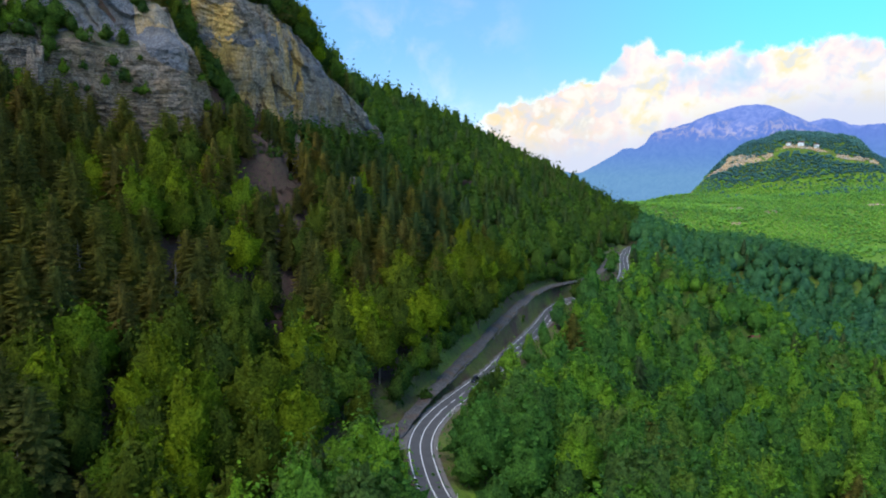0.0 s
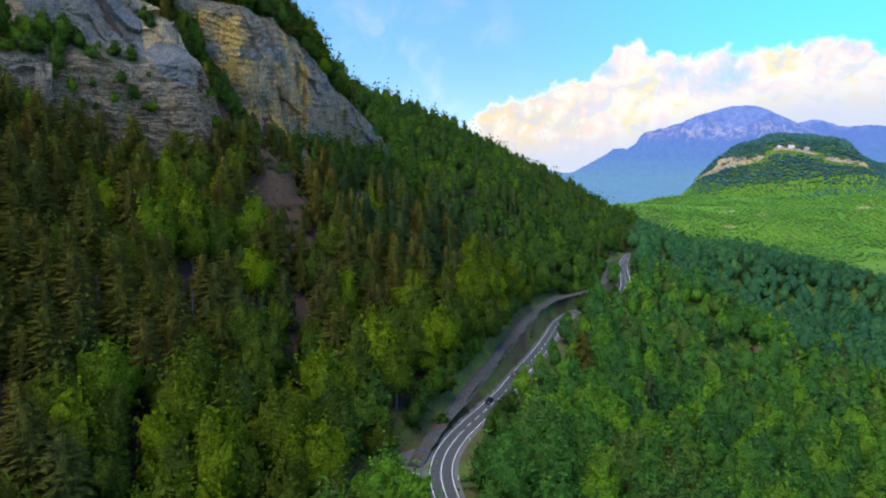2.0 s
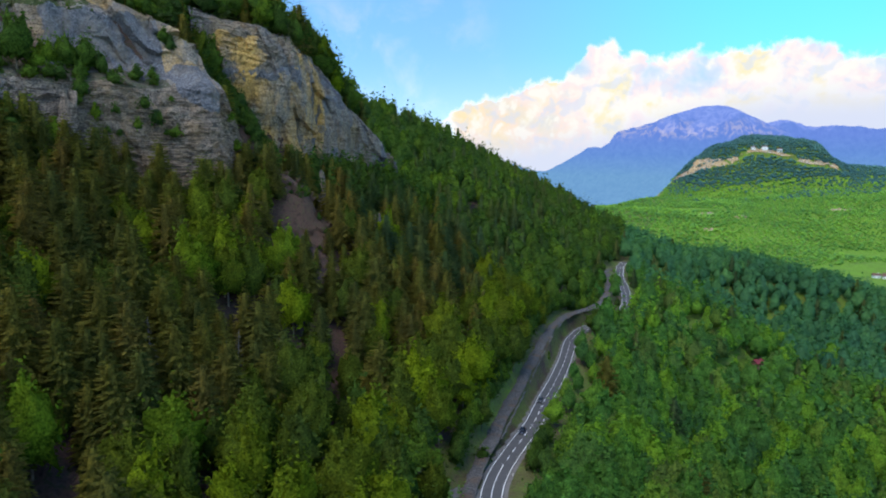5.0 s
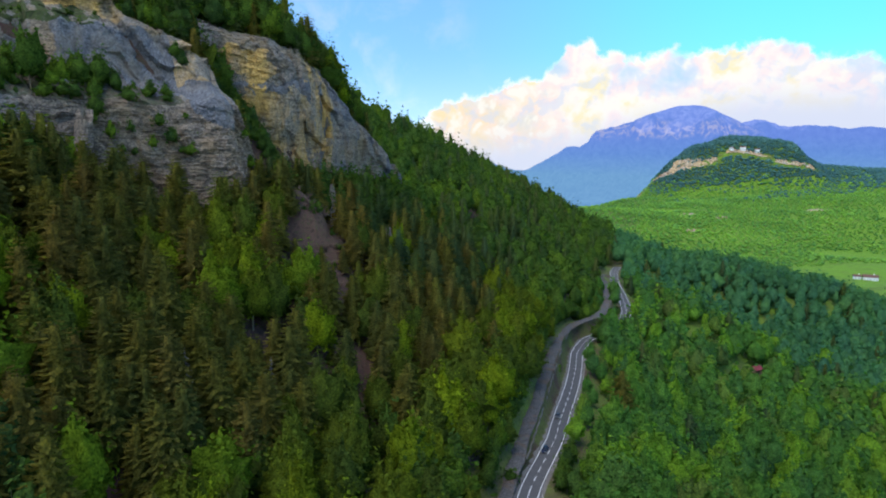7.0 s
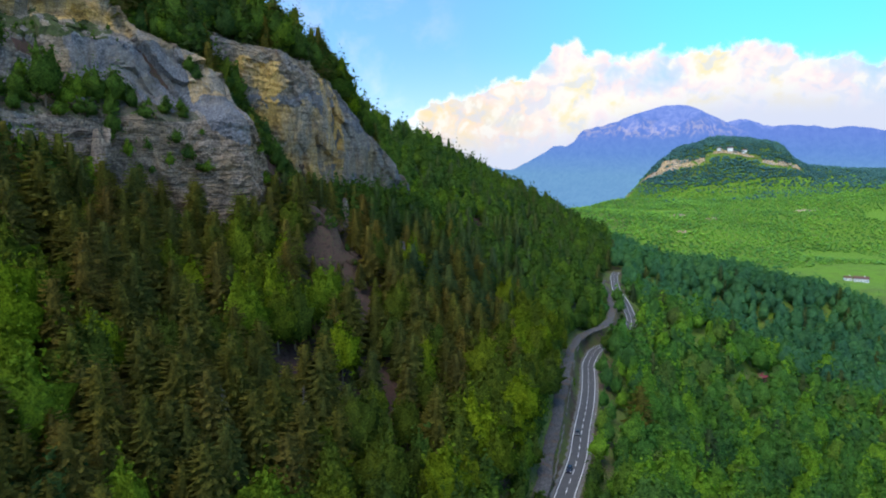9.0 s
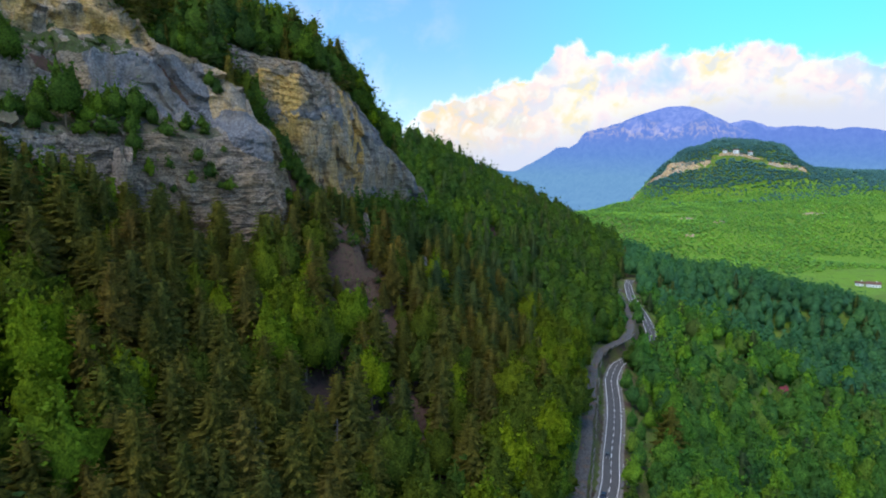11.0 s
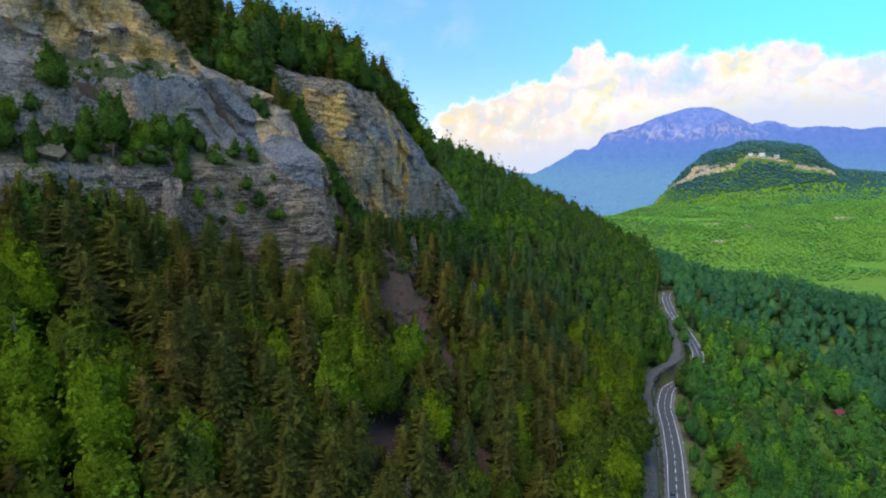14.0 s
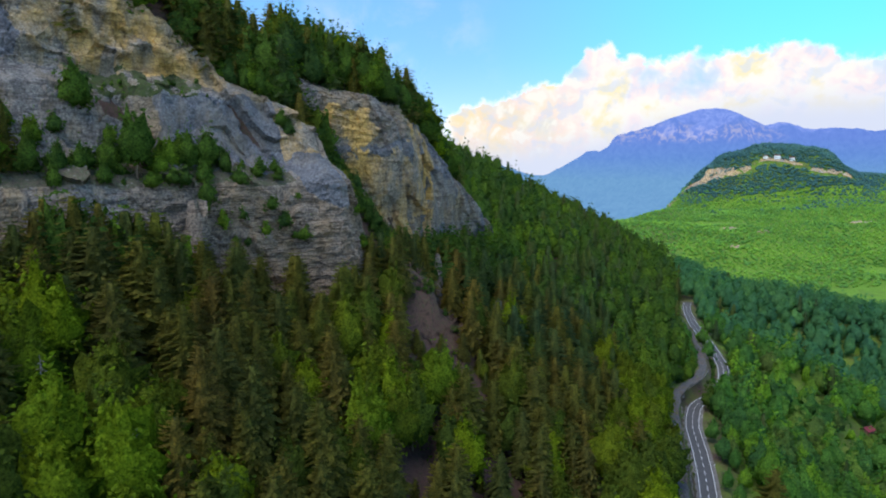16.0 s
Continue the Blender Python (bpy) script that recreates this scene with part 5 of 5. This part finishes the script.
def span(a, b, x, lo=0.0, hi=1.0):
    m = n.new("ShaderNodeMapRange")
    m.interpolation_type = "SMOOTHSTEP"
    m.inputs["From Min"].default_value, m.inputs["From Max"].default_value = a, b
    m.inputs["To Min"].default_value, m.inputs["To Max"].default_value = lo, hi
    l.new(x, m.inputs["Value"])
    return m.outputs["Result"]


skyline = ramp(n, l, calc(n, l, "MULTIPLY", az, 0.025), [(a_ / 40, (h_ / 12,) * 3) for a_, h_ in ((2.0, 2.2), (4.3, 4.3), (5.7, 4.9), (7.1, 5.3), (10.4, 6.1), (13.1, 6.9), (14.4, 7.9), (15.0, 9.0), (16.6, 9.2), (17.7, 8.6), (18.8, 8.7),
                                                                       (19.7, 7.9), (21.0, 8.1), (22.7, 8.7), (24.2, 8.3), (27.5, 8.5), (29.4, 9.0), (32.4, 8.6), (33.2, 7.6), (35, 7.8), (37.4, 7.0))])
crown_h = calc(n, l, "ADD", calc(n, l, "MULTIPLY", skyline, 12.0), calc(n, l, "MULTIPLY", calc(n, l, "SUBTRACT", puff, 0.5), 1.6))
crown_h = calc(n, l, "ADD", crown_h, calc(n, l, "MULTIPLY", calc(n, l, "SUBTRACT", curl, 0.5), 2.4))
bank = span(-0.15, 0.5, calc(n, l, "SUBTRACT", crown_h, el))
bank = calc(n, l, "MULTIPLY", bank, span(1.5, 4.6, calc(n, l, "ADD", az, calc(n, l, "MULTIPLY", calc(n, l, "SUBTRACT", curl, 0.5), 4.0))))
# offset noise paints lit and shaded sides onto the cloud puffs
shift = n.new("ShaderNodeVectorMath")
shift.operation = "ADD"
shift.inputs[1].default_value = (0.35, -0.5, 0)
l.new(uv.outputs[0], shift.inputs[0])
billow = calc(n, l, "SUBTRACT", noise_node(n, l, 0.5, 5, 0.5, uv.outputs[0], 0.3), noise_node(n, l, 0.5, 5, 0.5, shift.outputs[0], 0.3))
veil = calc(n, l, "MULTIPLY", span(0.45, 0.7, puff), 0.55)
veil = calc(n, l, "MULTIPLY", veil, calc(n, l, "MULTIPLY", span(16, 10, el), span(9, 4, az)))
tone = ramp(n, l, noise_node(n, l, 0.20, 5, 0.5, uv.outputs[0], 0.15), [(0.34, (0.55, 0.77, 0.97)), (0.41, (0.78, 0.86, 0.98)), (0.47, (1.0, 0.86, 0.89)), (0.53, (1.0, 0.97, 0.95)), (0.59, (1.0, 0.90, 0.60)), (0.67, (1, 1, 0.95))])
warm = calc(n, l, "MULTIPLY", calc(n, l, "MULTIPLY", span(19, 7, az), span(9, 3, el)), calc(n, l, "MULTIPLY", curl, 1.2))
tone = mix(n, l, warm, tone, mix(n, l, curl, (1.0, 0.72, 0.62), (1.0, 0.84, 0.36)))
tone = mix(n, l, span(0.01, 0.13, billow, 0.0, 0.5), tone, (0.62, 0.75, 0.97))
tone = mix(n, l, span(-0.01, -0.12, billow, 0.0, 0.8), tone, (1.0, 0.99, 0.93))
low = span(-0.5, 3.0, calc(n, l, "SUBTRACT", el, span(10, 30, az, 0.0, 3.5)))
tone = mix(n, l, low, (0.7, 0.76, 0.93), tone)
air = mix(n, l, span(2, 34, az), (0.19, 0.47, 0.92), (0.1, 0.84, 1.08))
air = mix(n, l, span(9, 0, el), air, (0.34, 0.55, 0.90))
air = mix(n, l, veil, air, (0.62, 0.66, 0.88))
tone = mix(n, l, bank, air, tone)
alpha = calc(n, l, "MAXIMUM", bank, 0.82)
em, tr, mx = n.new("ShaderNodeEmission"), n.new("ShaderNodeBsdfTransparent"), n.new("ShaderNodeMixShader")
l.new(tone, em.inputs["Color"])
em.inputs["Strength"].default_value = 0.68
l.new(alpha, mx.inputs[0])
l.new(tr.outputs[0], mx.inputs[1])
l.new(em.outputs[0], mx.inputs[2])
l.new(mx.outputs[0], out.inputs["Surface"])
a, e = np.meshgrid(np.linspace(-50, 62, 113), np.linspace(-2, 26, 29), indexing="ij")
ra, re = np.radians(a), np.radians(e)
R = 4820.0
p = np.stack([-37 + R * np.cos(re) * np.sin(ra), 20 + R * np.cos(re) * np.cos(ra), 90 + R * np.sin(re)], -1)
me = quads_mesh("backdrop", p.reshape(-1, 3), grid_faces(113, 29), [CLOUD], None, True)
lay = me.uv_layers.new(name="bearing")
loops = np.empty(len(me.loops), np.int32)
me.loops.foreach_get("vertex_index", loops)
lay.data.foreach_set("uv", np.stack([a.ravel()[loops], e.ravel()[loops]], 1).astype(np.float32).ravel())
clouds = tagged(new("backdrop", me), "bank of white, pink and yellow evening clouds", "clouds", kind="structure")
clouds.visible_shadow = False


# ---- things along the road and on the slopes ----
def box(bm, x0, x1, y0, y1, z0, z1, bevel=0.0, taper=0.0):
    """A box with drawn-in top and softened edges, added to a bmesh."""
    made = bmesh.ops.create_cube(bm, size=1.0)["verts"]
    for v_ in made:
        k = 1 - taper * (v_.co.z > 0)
        v_.co = Vector(((x0 + x1) / 2 + v_.co.x * (x1 - x0) * k, (y0 + y1) / 2 + v_.co.y * (y1 - y0) * k, z0 + (v_.co.z + 0.5) * (z1 - z0)))
    if bevel:
        bmesh.ops.bevel(bm, geom=list({e for v_ in made for e in v_.link_edges}), offset=bevel, segments=2, affect="EDGES")


def solid(name, mat, *boxes):
    bm = bmesh.new()
    for b in boxes:
        box(bm, *b)
    me = bpy.data.meshes.new(name)
    bm.to_mesh(me)
    bm.free()
    me.materials.append(mat)
    return me


def plain(name, color, rough=0.6, metal=0.0, grain=4.0):
    m, n, l, out = material(name)
    f = noise_node(n, l, grain, 5)
    p = surface(n, l, out, ramp(n, l, f, [(0.3, tuple(c * 0.75 for c in color)), (0.7, tuple(min(1, c * 1.15) for c in color))]), rough, f, 0.2, 0.02)
    p.inputs["Metallic"].default_value = metal
    return m


CAR_PAINT, CAR_SILVER, GLASS_DARK = plain("dark blue car paint", (0.02, 0.025, 0.05), 0.25), plain("grey car paint", (0.08, 0.08, 0.09), 0.25), plain("dark window glass", (0.012, 0.014, 0.018), 0.08)
RUBBER, STEEL, LAMP_RED = plain("black rubber", (0.015, 0.015, 0.015), 0.9), plain("wheel metal", (0.35, 0.35, 0.36), 0.35, 0.8), plain("red lamp glass", (0.35, 0.02, 0.015), 0.3)
LAMP_CLEAR = plain("headlamp glass", (0.6, 0.6, 0.58), 0.15)


def wheel(parent, x, y):
    a = np.linspace(0, 2 * np.pi, 17)[:-1]
    for name, rad, half, mat, to in (("tyre", 0.32, 0.11, RUBBER, None), ("rim", 0.2, 0.115, STEEL, "tyre")):
        ring = [(rad * 0.86, -half), (rad, -half * 0.7), (rad, half * 0.7), (rad * 0.86, half)]
        v = np.array([[x + w_, y + r_ * math.cos(t), 0.32 + r_ * math.sin(t)] for r_, w_ in ring for t in a] + [[x - half, y, 0.32], [x + half, y, 0.32]])
        f = [[k * 16 + i, k * 16 + (i + 1) % 16, (k + 1) * 16 + (i + 1) % 16, (k + 1) * 16 + i] for k in range(3) for i in range(16)]
        f += [[64, (i + 1) % 16, i] for i in range(16)] + [[65, 48 + i, 48 + (i + 1) % 16] for i in range(16)]
        me = bpy.data.meshes.new(name)
        me.from_pydata(v.tolist(), [], f)
        me.materials.append(mat)
        parent = part(name, me, parent)


def car(x, y, heading, paint, label):
    root = new("car")
    bm = bmesh.new()
    box(bm, -0.88, 0.88, -2.1, 2.1, 0.28, 0.86, 0.14, 0.06)
    me = bpy.data.meshes.new("body")
    bm.to_mesh(me)
    bm.free()
    me.materials.append(paint)
    part("body", me, root)
    part("roof", solid("roof", paint, (-0.6, 0.6, -1.15, 0.45, 1.36, 1.46, 0.05, 0.04)), root)
    part("window_band", solid("window_band", GLASS_DARK, (-0.76, 0.76, -1.6, 0.85, 0.84, 1.37, 0.06, 0.22)), root, "dark tinted car windows")
    for sx in (-0.62, 0.62):
        part("headlight", solid("headlight", LAMP_CLEAR, (sx - 0.16, sx + 0.16, 2.02, 2.13, 0.6, 0.74, 0.03)), root)
        part("tail_light", solid("tail_light", LAMP_RED, (sx - 0.14, sx + 0.14, -2.13, -2.02, 0.62, 0.78, 0.03)), root)
        for sy in (-1.3, 1.3):
            wheel(root, sx * 1.29, sy)
    root.matrix_world = pose(x, y, 0.035, 0, 0, heading)
    return tagged(root, label, "car", "cars on the road")


def on_road(y, offset):
    i = int(np.argmin(np.abs(FINE[:, 1] - y)))
    nrm = line_normals(FINE)[i]
    d = FINE[i + 1] - FINE[i - 1]
    q = FINE[i] + nrm * offset
    return q[0], q[1], math.degrees(math.atan2(-d[0], d[1]))


cx, cy, ch = on_road(230, -1.3)
car(cx, cy, ch + 180, CAR_SILVER, "dark grey hatchback car driving on the asphalt road")
cx, cy, ch = on_road(203, -1.3)
car(cx, cy, ch + 180, CAR_PAINT, "dark blue hatchback car driving on the asphalt road")

# red-roofed shed in the wood below the road
PLANK, RED_ROOF, DARK_WOOD = plain("brown boarding", (0.16, 0.09, 0.06), 0.85), plain("red sheet roof", (0.16, 0.026, 0.036), 0.7), plain("dark opening", (0.02, 0.017, 0.015), 0.9)


def shed(x, y, turn):
    z0 = float(ground(np.array([x]), np.array([y]))[0])
    root = new("shed")
    boards = [(-2.9 + 0.29 * i, -2.9 + 0.29 * i + 0.27, -2.25, -2.18, 0.0, 2.5) for i in range(20)]
    part("wall", solid("wall", PLANK, (-2.9, 2.9, -2.15, 2.15, -1.0, 2.5)), root)
    for b in boards:
        part("board", solid("board", PLANK, b), root)
    bm = bmesh.new()
    for sgn in (-1, 1):
        v = [bm.verts.new(c) for c in ((-3.4, sgn * 2.75, 2.25), (3.4, sgn * 2.75, 2.25), (3.4, 0, 4.05), (-3.4, 0, 4.05), (-3.4, sgn * 2.75, 2.37), (3.4, sgn * 2.75, 2.37), (3.4, 0, 4.17), (-3.4, 0, 4.17))]
        for f_ in ((0, 1, 2, 3), (4, 5, 6, 7), (0, 1, 5, 4), (1, 2, 6, 5), (3, 0, 4, 7)):
            bm.faces.new([v[k] for k in f_])
    bmesh.ops.recalc_face_normals(bm, faces=bm.faces)
    me = bpy.data.meshes.new("roof")
    bm.to_mesh(me)
    bm.free()
    me.materials.append(RED_ROOF)
    roof = part("roof", me, root, "red sheet metal roof")
    for i in range(12):
        part("roof_seam", solid("roof_seam", RED_ROOF, (-3.3 + 0.6 * i, -3.25 + 0.6 * i, -0.05, 0.05, 4.13, 4.2)), roof)
    part("door", solid("door", DARK_WOOD, (-0.6, 0.5, -2.3, -2.24, 0.0, 2.0)), root, "dark wooden door")
    root.matrix_world = pose(x, y, z0 - 0.1, 0, 0, turn)
    return tagged(root, "small brown wooden shed with a red metal roof", "shed")


shed(170.5, 364.5, 25)

# roadside cabinet by the lay-by
WHITE_BOX = plain("weathered white metal", (0.62, 0.62, 0.6), 0.5)
board = new("information_board")
part("panel", solid("panel", WHITE_BOX, (-1.0, 1.0, -0.06, 0.06, 1.0, 2.5, 0.02)), board, "white weathered panel")
for sx in (-0.8, 0.8):
    part("post", solid("post", STEEL, (sx - 0.05, sx + 0.05, 0.07, 0.17, -0.4, 2.5)), board)
board.matrix_world = pose(-11.3, 150.6, float(ground(np.array([-11.3]), np.array([150.6]))[0]), 0, 0, 0)
tagged(board, "white roadside board on two posts beside the lay-by", "sign")

# delineator posts
DARK_BAND = plain("black reflector band", (0.02, 0.02, 0.02), 0.5)
post = new("delineator_post")
part("shaft", solid("shaft", WHITE_BOX, (-0.07, 0.07, -0.05, 0.05, -0.2, 1.0, 0.02)), post)
part("band", solid("band", DARK_BAND, (-0.075, 0.075, -0.055, 0.055, 0.72, 0.88)), post, "black band")
tagged(post, "white plastic delineator post with a black band at the road edge", "road post", "posts along the road")
first = True
for y_ in range(128, 330, 24):
    px, py, ph = on_road(y_, 3.9)
    m = pose(px, py, 0.0, 0, 0, ph)
    if first:
        post.matrix_world, first = m, False
    else:
        copy_thing(post, m)

# stone parapet on the valley side of the old track
STONE = rock_material("parapet limestone", (0.13, 0.122, 0.115), (0.18, 0.14, 0.1), 0.68, 2.0)
parapet = tagged(new("wall_parapet"), "broken dry stone parapet along the old track", "wall", kind="structure")
stones = []
rs = np.random.default_rng(77)
for k in range(4):
    bm = bmesh.new()
    box(bm, -0.5, 0.5, -0.24, 0.24, 0.0, 0.6, 0.07, 0.12)
    for v_ in bm.verts:
        v_.co += Vector(rs.normal(0, 0.04, 3))
    me = bpy.data.meshes.new("stone")
    bm.to_mesh(me)
    bm.free()
    me.materials.append(STONE)
    stones.append(me)
tn = line_normals(TFINE)
for i in range(30, len(TFINE) - 60):
    if fbm(np.array([i / 9.0]), np.array([0.5]), 2, 3)[0] < -0.25:
        continue
    q = TFINE[i] + tn[i] * (3.0 + 0.15 * math.sin(i))
    d = TFINE[i + 1] - TFINE[i]
    ob = part("stone", stones[i % 4], parapet)
    ob.matrix_world = pose(q[0], q[1], TZ[i] - 0.05 + rs.uniform(-0.1, 0.1), rs.uniform(-4, 4), rs.uniform(-4, 4), math.degrees(math.atan2(d[1], d[0])) + rs.uniform(-6, 6))

# dead spruces
dead = []
for i in range(3):
    tv, tf = dead_trunk(np.random.default_rng(300 + i), 15.0)
    dead.append(quads_mesh("trunk", tv, tf, [PALE_BARK]))
for i, (x_, y_, h_) in enumerate(((-80, 149, 16), (-72, 117, 15), (-63, 96, 15), (-131, 148, 17), (-54, 134, 13), (-46, 267, 12), (-43, 268, 11), (-96, 150, 14), (-66, 165, 14), (-37, 283, 12), (20, 262, 11))):
    t_ = tagged(new("dead_tree", dead[i % 3]), "bare grey dead spruce among living trees", "dead tree", "dead trees in the forest")
    t_.matrix_world = pose(x_, y_, float(ground(np.array([x_ * 1.0]), np.array([y_ * 1.0]))[0]) - 0.3, 0, 2 * (i % 3 - 1), 47 * i) @ Matrix.Scale(h_ / 15.0, 4)


# dry brush and felled stems in the clearing
brush = []
for i in range(3):
    rb = np.random.default_rng(320 + i)
    stems = []
    for k in range(26):
        a_, L_ = rb.uniform(0, 6.28), rb.uniform(0.9, 2.0)
        stems.append(([(0.2 * math.cos(a_), 0.2 * math.sin(a_), -0.2), (0.6 * L_ * math.cos(a_), 0.6 * L_ * math.sin(a_), 0.7 * L_), (L_ * math.cos(a_ + 0.3), L_ * math.sin(a_ + 0.3), rb.uniform(0.8, 1.3) * L_)], [0.05, 0.04, 0.02]))
    brush.append(limbs(stems))
bv, bf, k = [], [], 0
for i in range(60):
    a_, b_ = -62 + 8.5 * rs.normal(), 258 + 9 * rs.normal()
    tv, tf = brush[i % 3]
    sc_, c_, s_ = rs.uniform(0.7, 1.3), math.cos(71 * i), math.sin(71 * i)
    bv.append(np.stack([a_ + sc_ * (tv[:, 0] * c_ - tv[:, 1] * s_), b_ + sc_ * (tv[:, 0] * s_ + tv[:, 1] * c_), float(ground(np.array([a_]), np.array([b_]))[0]) - 0.1 + sc_ * tv[:, 2]], 1))
    bf.append(tf + k)
    k += len(tv)
tagged(new("brush", quads_mesh("brush", np.concatenate(bv), np.concatenate(bf), [BROWN_TWIG])), "bare brown brush on the reddish soil of the clearing", "brush", kind="stuff")


# ---- far rocks and houses ----
def rock_band(points, tall, seed, mat, label, lean=0.5):
    """A low cliff that follows the ground along a plan line."""
    line = spline(points, 1.2 if tall < 20 else 3.0)
    nrm = line_normals(line)
    nh = 26
    h_ = np.linspace(0, 1, nh)
    size = tall * (0.55 + 0.45 * np.clip(fbm(np.arange(len(line)) / 9.0, np.zeros(len(line)), 3, seed) + 0.5, 0, 1.3)) * np.sin(np.pi * np.clip(np.linspace(0.02, 0.98, len(line)), 0, 1)) ** 0.35
    off = (1 - 2 * h_)[None, :] * lean * size[:, None]
    xy = line[:, None, :] + nrm[:, None, :] * off[..., None]
    zz = ground(line[:, 0], line[:, 1])[:, None] + (h_[None, :] - 0.4) * size[:, None]
    p = np.concatenate([xy, zz[..., None]], -1)
    s = np.concatenate([[0], np.cumsum(np.linalg.norm(np.diff(line, axis=0), axis=1))])[:, None] + 0 * zz
    k = tall / 14.0
    d = facets(s, zz, 6 * k, 5 * k, 1.3 * k, 0.12, seed) + facets(s, zz, 2 * k, 2 * k, 0.5 * k, 0.1, seed + 4)
    p = p + np.concatenate([np.broadcast_to(nrm[:, None, :], xy.shape), np.zeros_like(zz)[..., None]], -1) * d[..., None]
    return tagged(new("cliff", quads_mesh("cliff", p.reshape(-1, 3), grid_faces(len(line), nh), [mat])), label, "cliff", kind="structure")


ROCK_FAR = rock_material("pale ochre rock", (0.3, 0.26, 0.215), (0.46, 0.31, 0.15), 0.52, 0.2)
rock_band(*BANDS[0], 3, ROCK_FAR, "ochre cliff band round the distant wooded hill")
rock_band(*BANDS[1], 4, ROCK_FAR, "broken pale rocks high on the distant hill")
rock_band(*BANDS[2], 5, ROCK_FAR, "ochre cliff on the shoulder of the distant hill")
for places, tall_ in (([(582, 1232), (598, 1236), (618, 1238)], 7), ([(520, 1262), (545, 1266), (575, 1262)], 6), ([(470, 1120), (486, 1122), (500, 1120)], 7), ([(820, 1330), (850, 1334), (880, 1330)], 7)):
    rock_band(places, tall_, 12, ROCK_FAR, "low bank of pale bare earth between distant woods", 0.9)
rock_band([(283, 548), (290, 543), (298, 545)], 15, 7, ROCK, "small grey rock outcrop in the far wood", 0.25)
rock_band([(322, 492), (330, 487), (340, 490)], 11, 8, ROCK, "small grey rock outcrop in the far wood", 0.25)

RENDER_WALL, TILE_ROOF, PANE = plain("white rendered wall", (0.75, 0.73, 0.7), 0.9), plain("brown tiled roof", (0.12, 0.06, 0.045), 0.8), plain("dark window pane", (0.03, 0.035, 0.04), 0.1)


def house(x, y, turn, w_, d_, h_, label):
    z0 = float(ground(np.array([x * 1.0]), np.array([y * 1.0]))[0]) - 0.5
    root = new("house")
    part("wall", solid("wall", RENDER_WALL, (-w_ / 2, w_ / 2, -d_ / 2, d_ / 2, -2, h_)), root)
    bm = bmesh.new()
    e, r_ = 0.7, h_ + d_ * 0.32
    v = [bm.verts.new(c) for c in ((-w_ / 2 - e, -d_ / 2 - e, h_ - 0.3), (w_ / 2 + e, -d_ / 2 - e, h_ - 0.3), (w_ / 2 + e, d_ / 2 + e, h_ - 0.3), (-w_ / 2 - e, d_ / 2 + e, h_ - 0.3), (-w_ / 2 - e, 0, r_), (w_ / 2 + e, 0, r_))]
    for f_ in ((0, 1, 5, 4), (2, 3, 4, 5), (1, 2, 5), (3, 0, 4), (3, 2, 1, 0)):
        bm.faces.new([v[k] for k in f_])
    me = bpy.data.meshes.new("roof")
    bm.to_mesh(me)
    bm.free()
    me.materials.append(TILE_ROOF)
    roof = part("roof", me, root, "brown pitched roof")
    part("chimney", solid("chimney", RENDER_WALL, (w_ * 0.2, w_ * 0.2 + 0.8, -0.4, 0.4, r_ - 1.0, r_ + 1.0)), roof)
    n_ = max(2, int(w_ / 3))
    for i in range(n_):
        cx_ = -w_ / 2 + w_ * (i + 0.5) / n_
        win = part("window", solid("window", RENDER_WALL, (cx_ - 0.7, cx_ + 0.7, -d_ / 2 - 0.08, -d_ / 2 - 0.01, 1.0, 2.5)), root)
        part("pane", solid("pane", PANE, (cx_ - 0.55, cx_ + 0.55, -d_ / 2 - 0.12, -d_ / 2 - 0.085, 1.12, 2.38)), win)
    root.matrix_world = pose(x, y, z0, 0, 0, turn)
    return tagged(root, label, "house")


house(560, 788, -30, 16, 9, 4.5, "long white farmhouse with a brown roof in a meadow")
house(548, 796, -25, 8, 7, 4, "small white barn beside the farmhouse")
house(912, contour(912, 117)[1], -20, 14, 10, 7, "white house high on the distant hill")
house(948, contour(948, 112)[1], -15, 12, 9, 6, "white house among rocks on the distant hill")
house(884, contour(884, 117)[1], -25, 10, 8, 5, "white house on the ledge of the distant hill")
house(1150, 1440, -35, 14, 9, 5, "pale house in the distant woods")
house(1120, 1330, -30, 16, 9, 5, "pale house at the edge of a distant meadow")
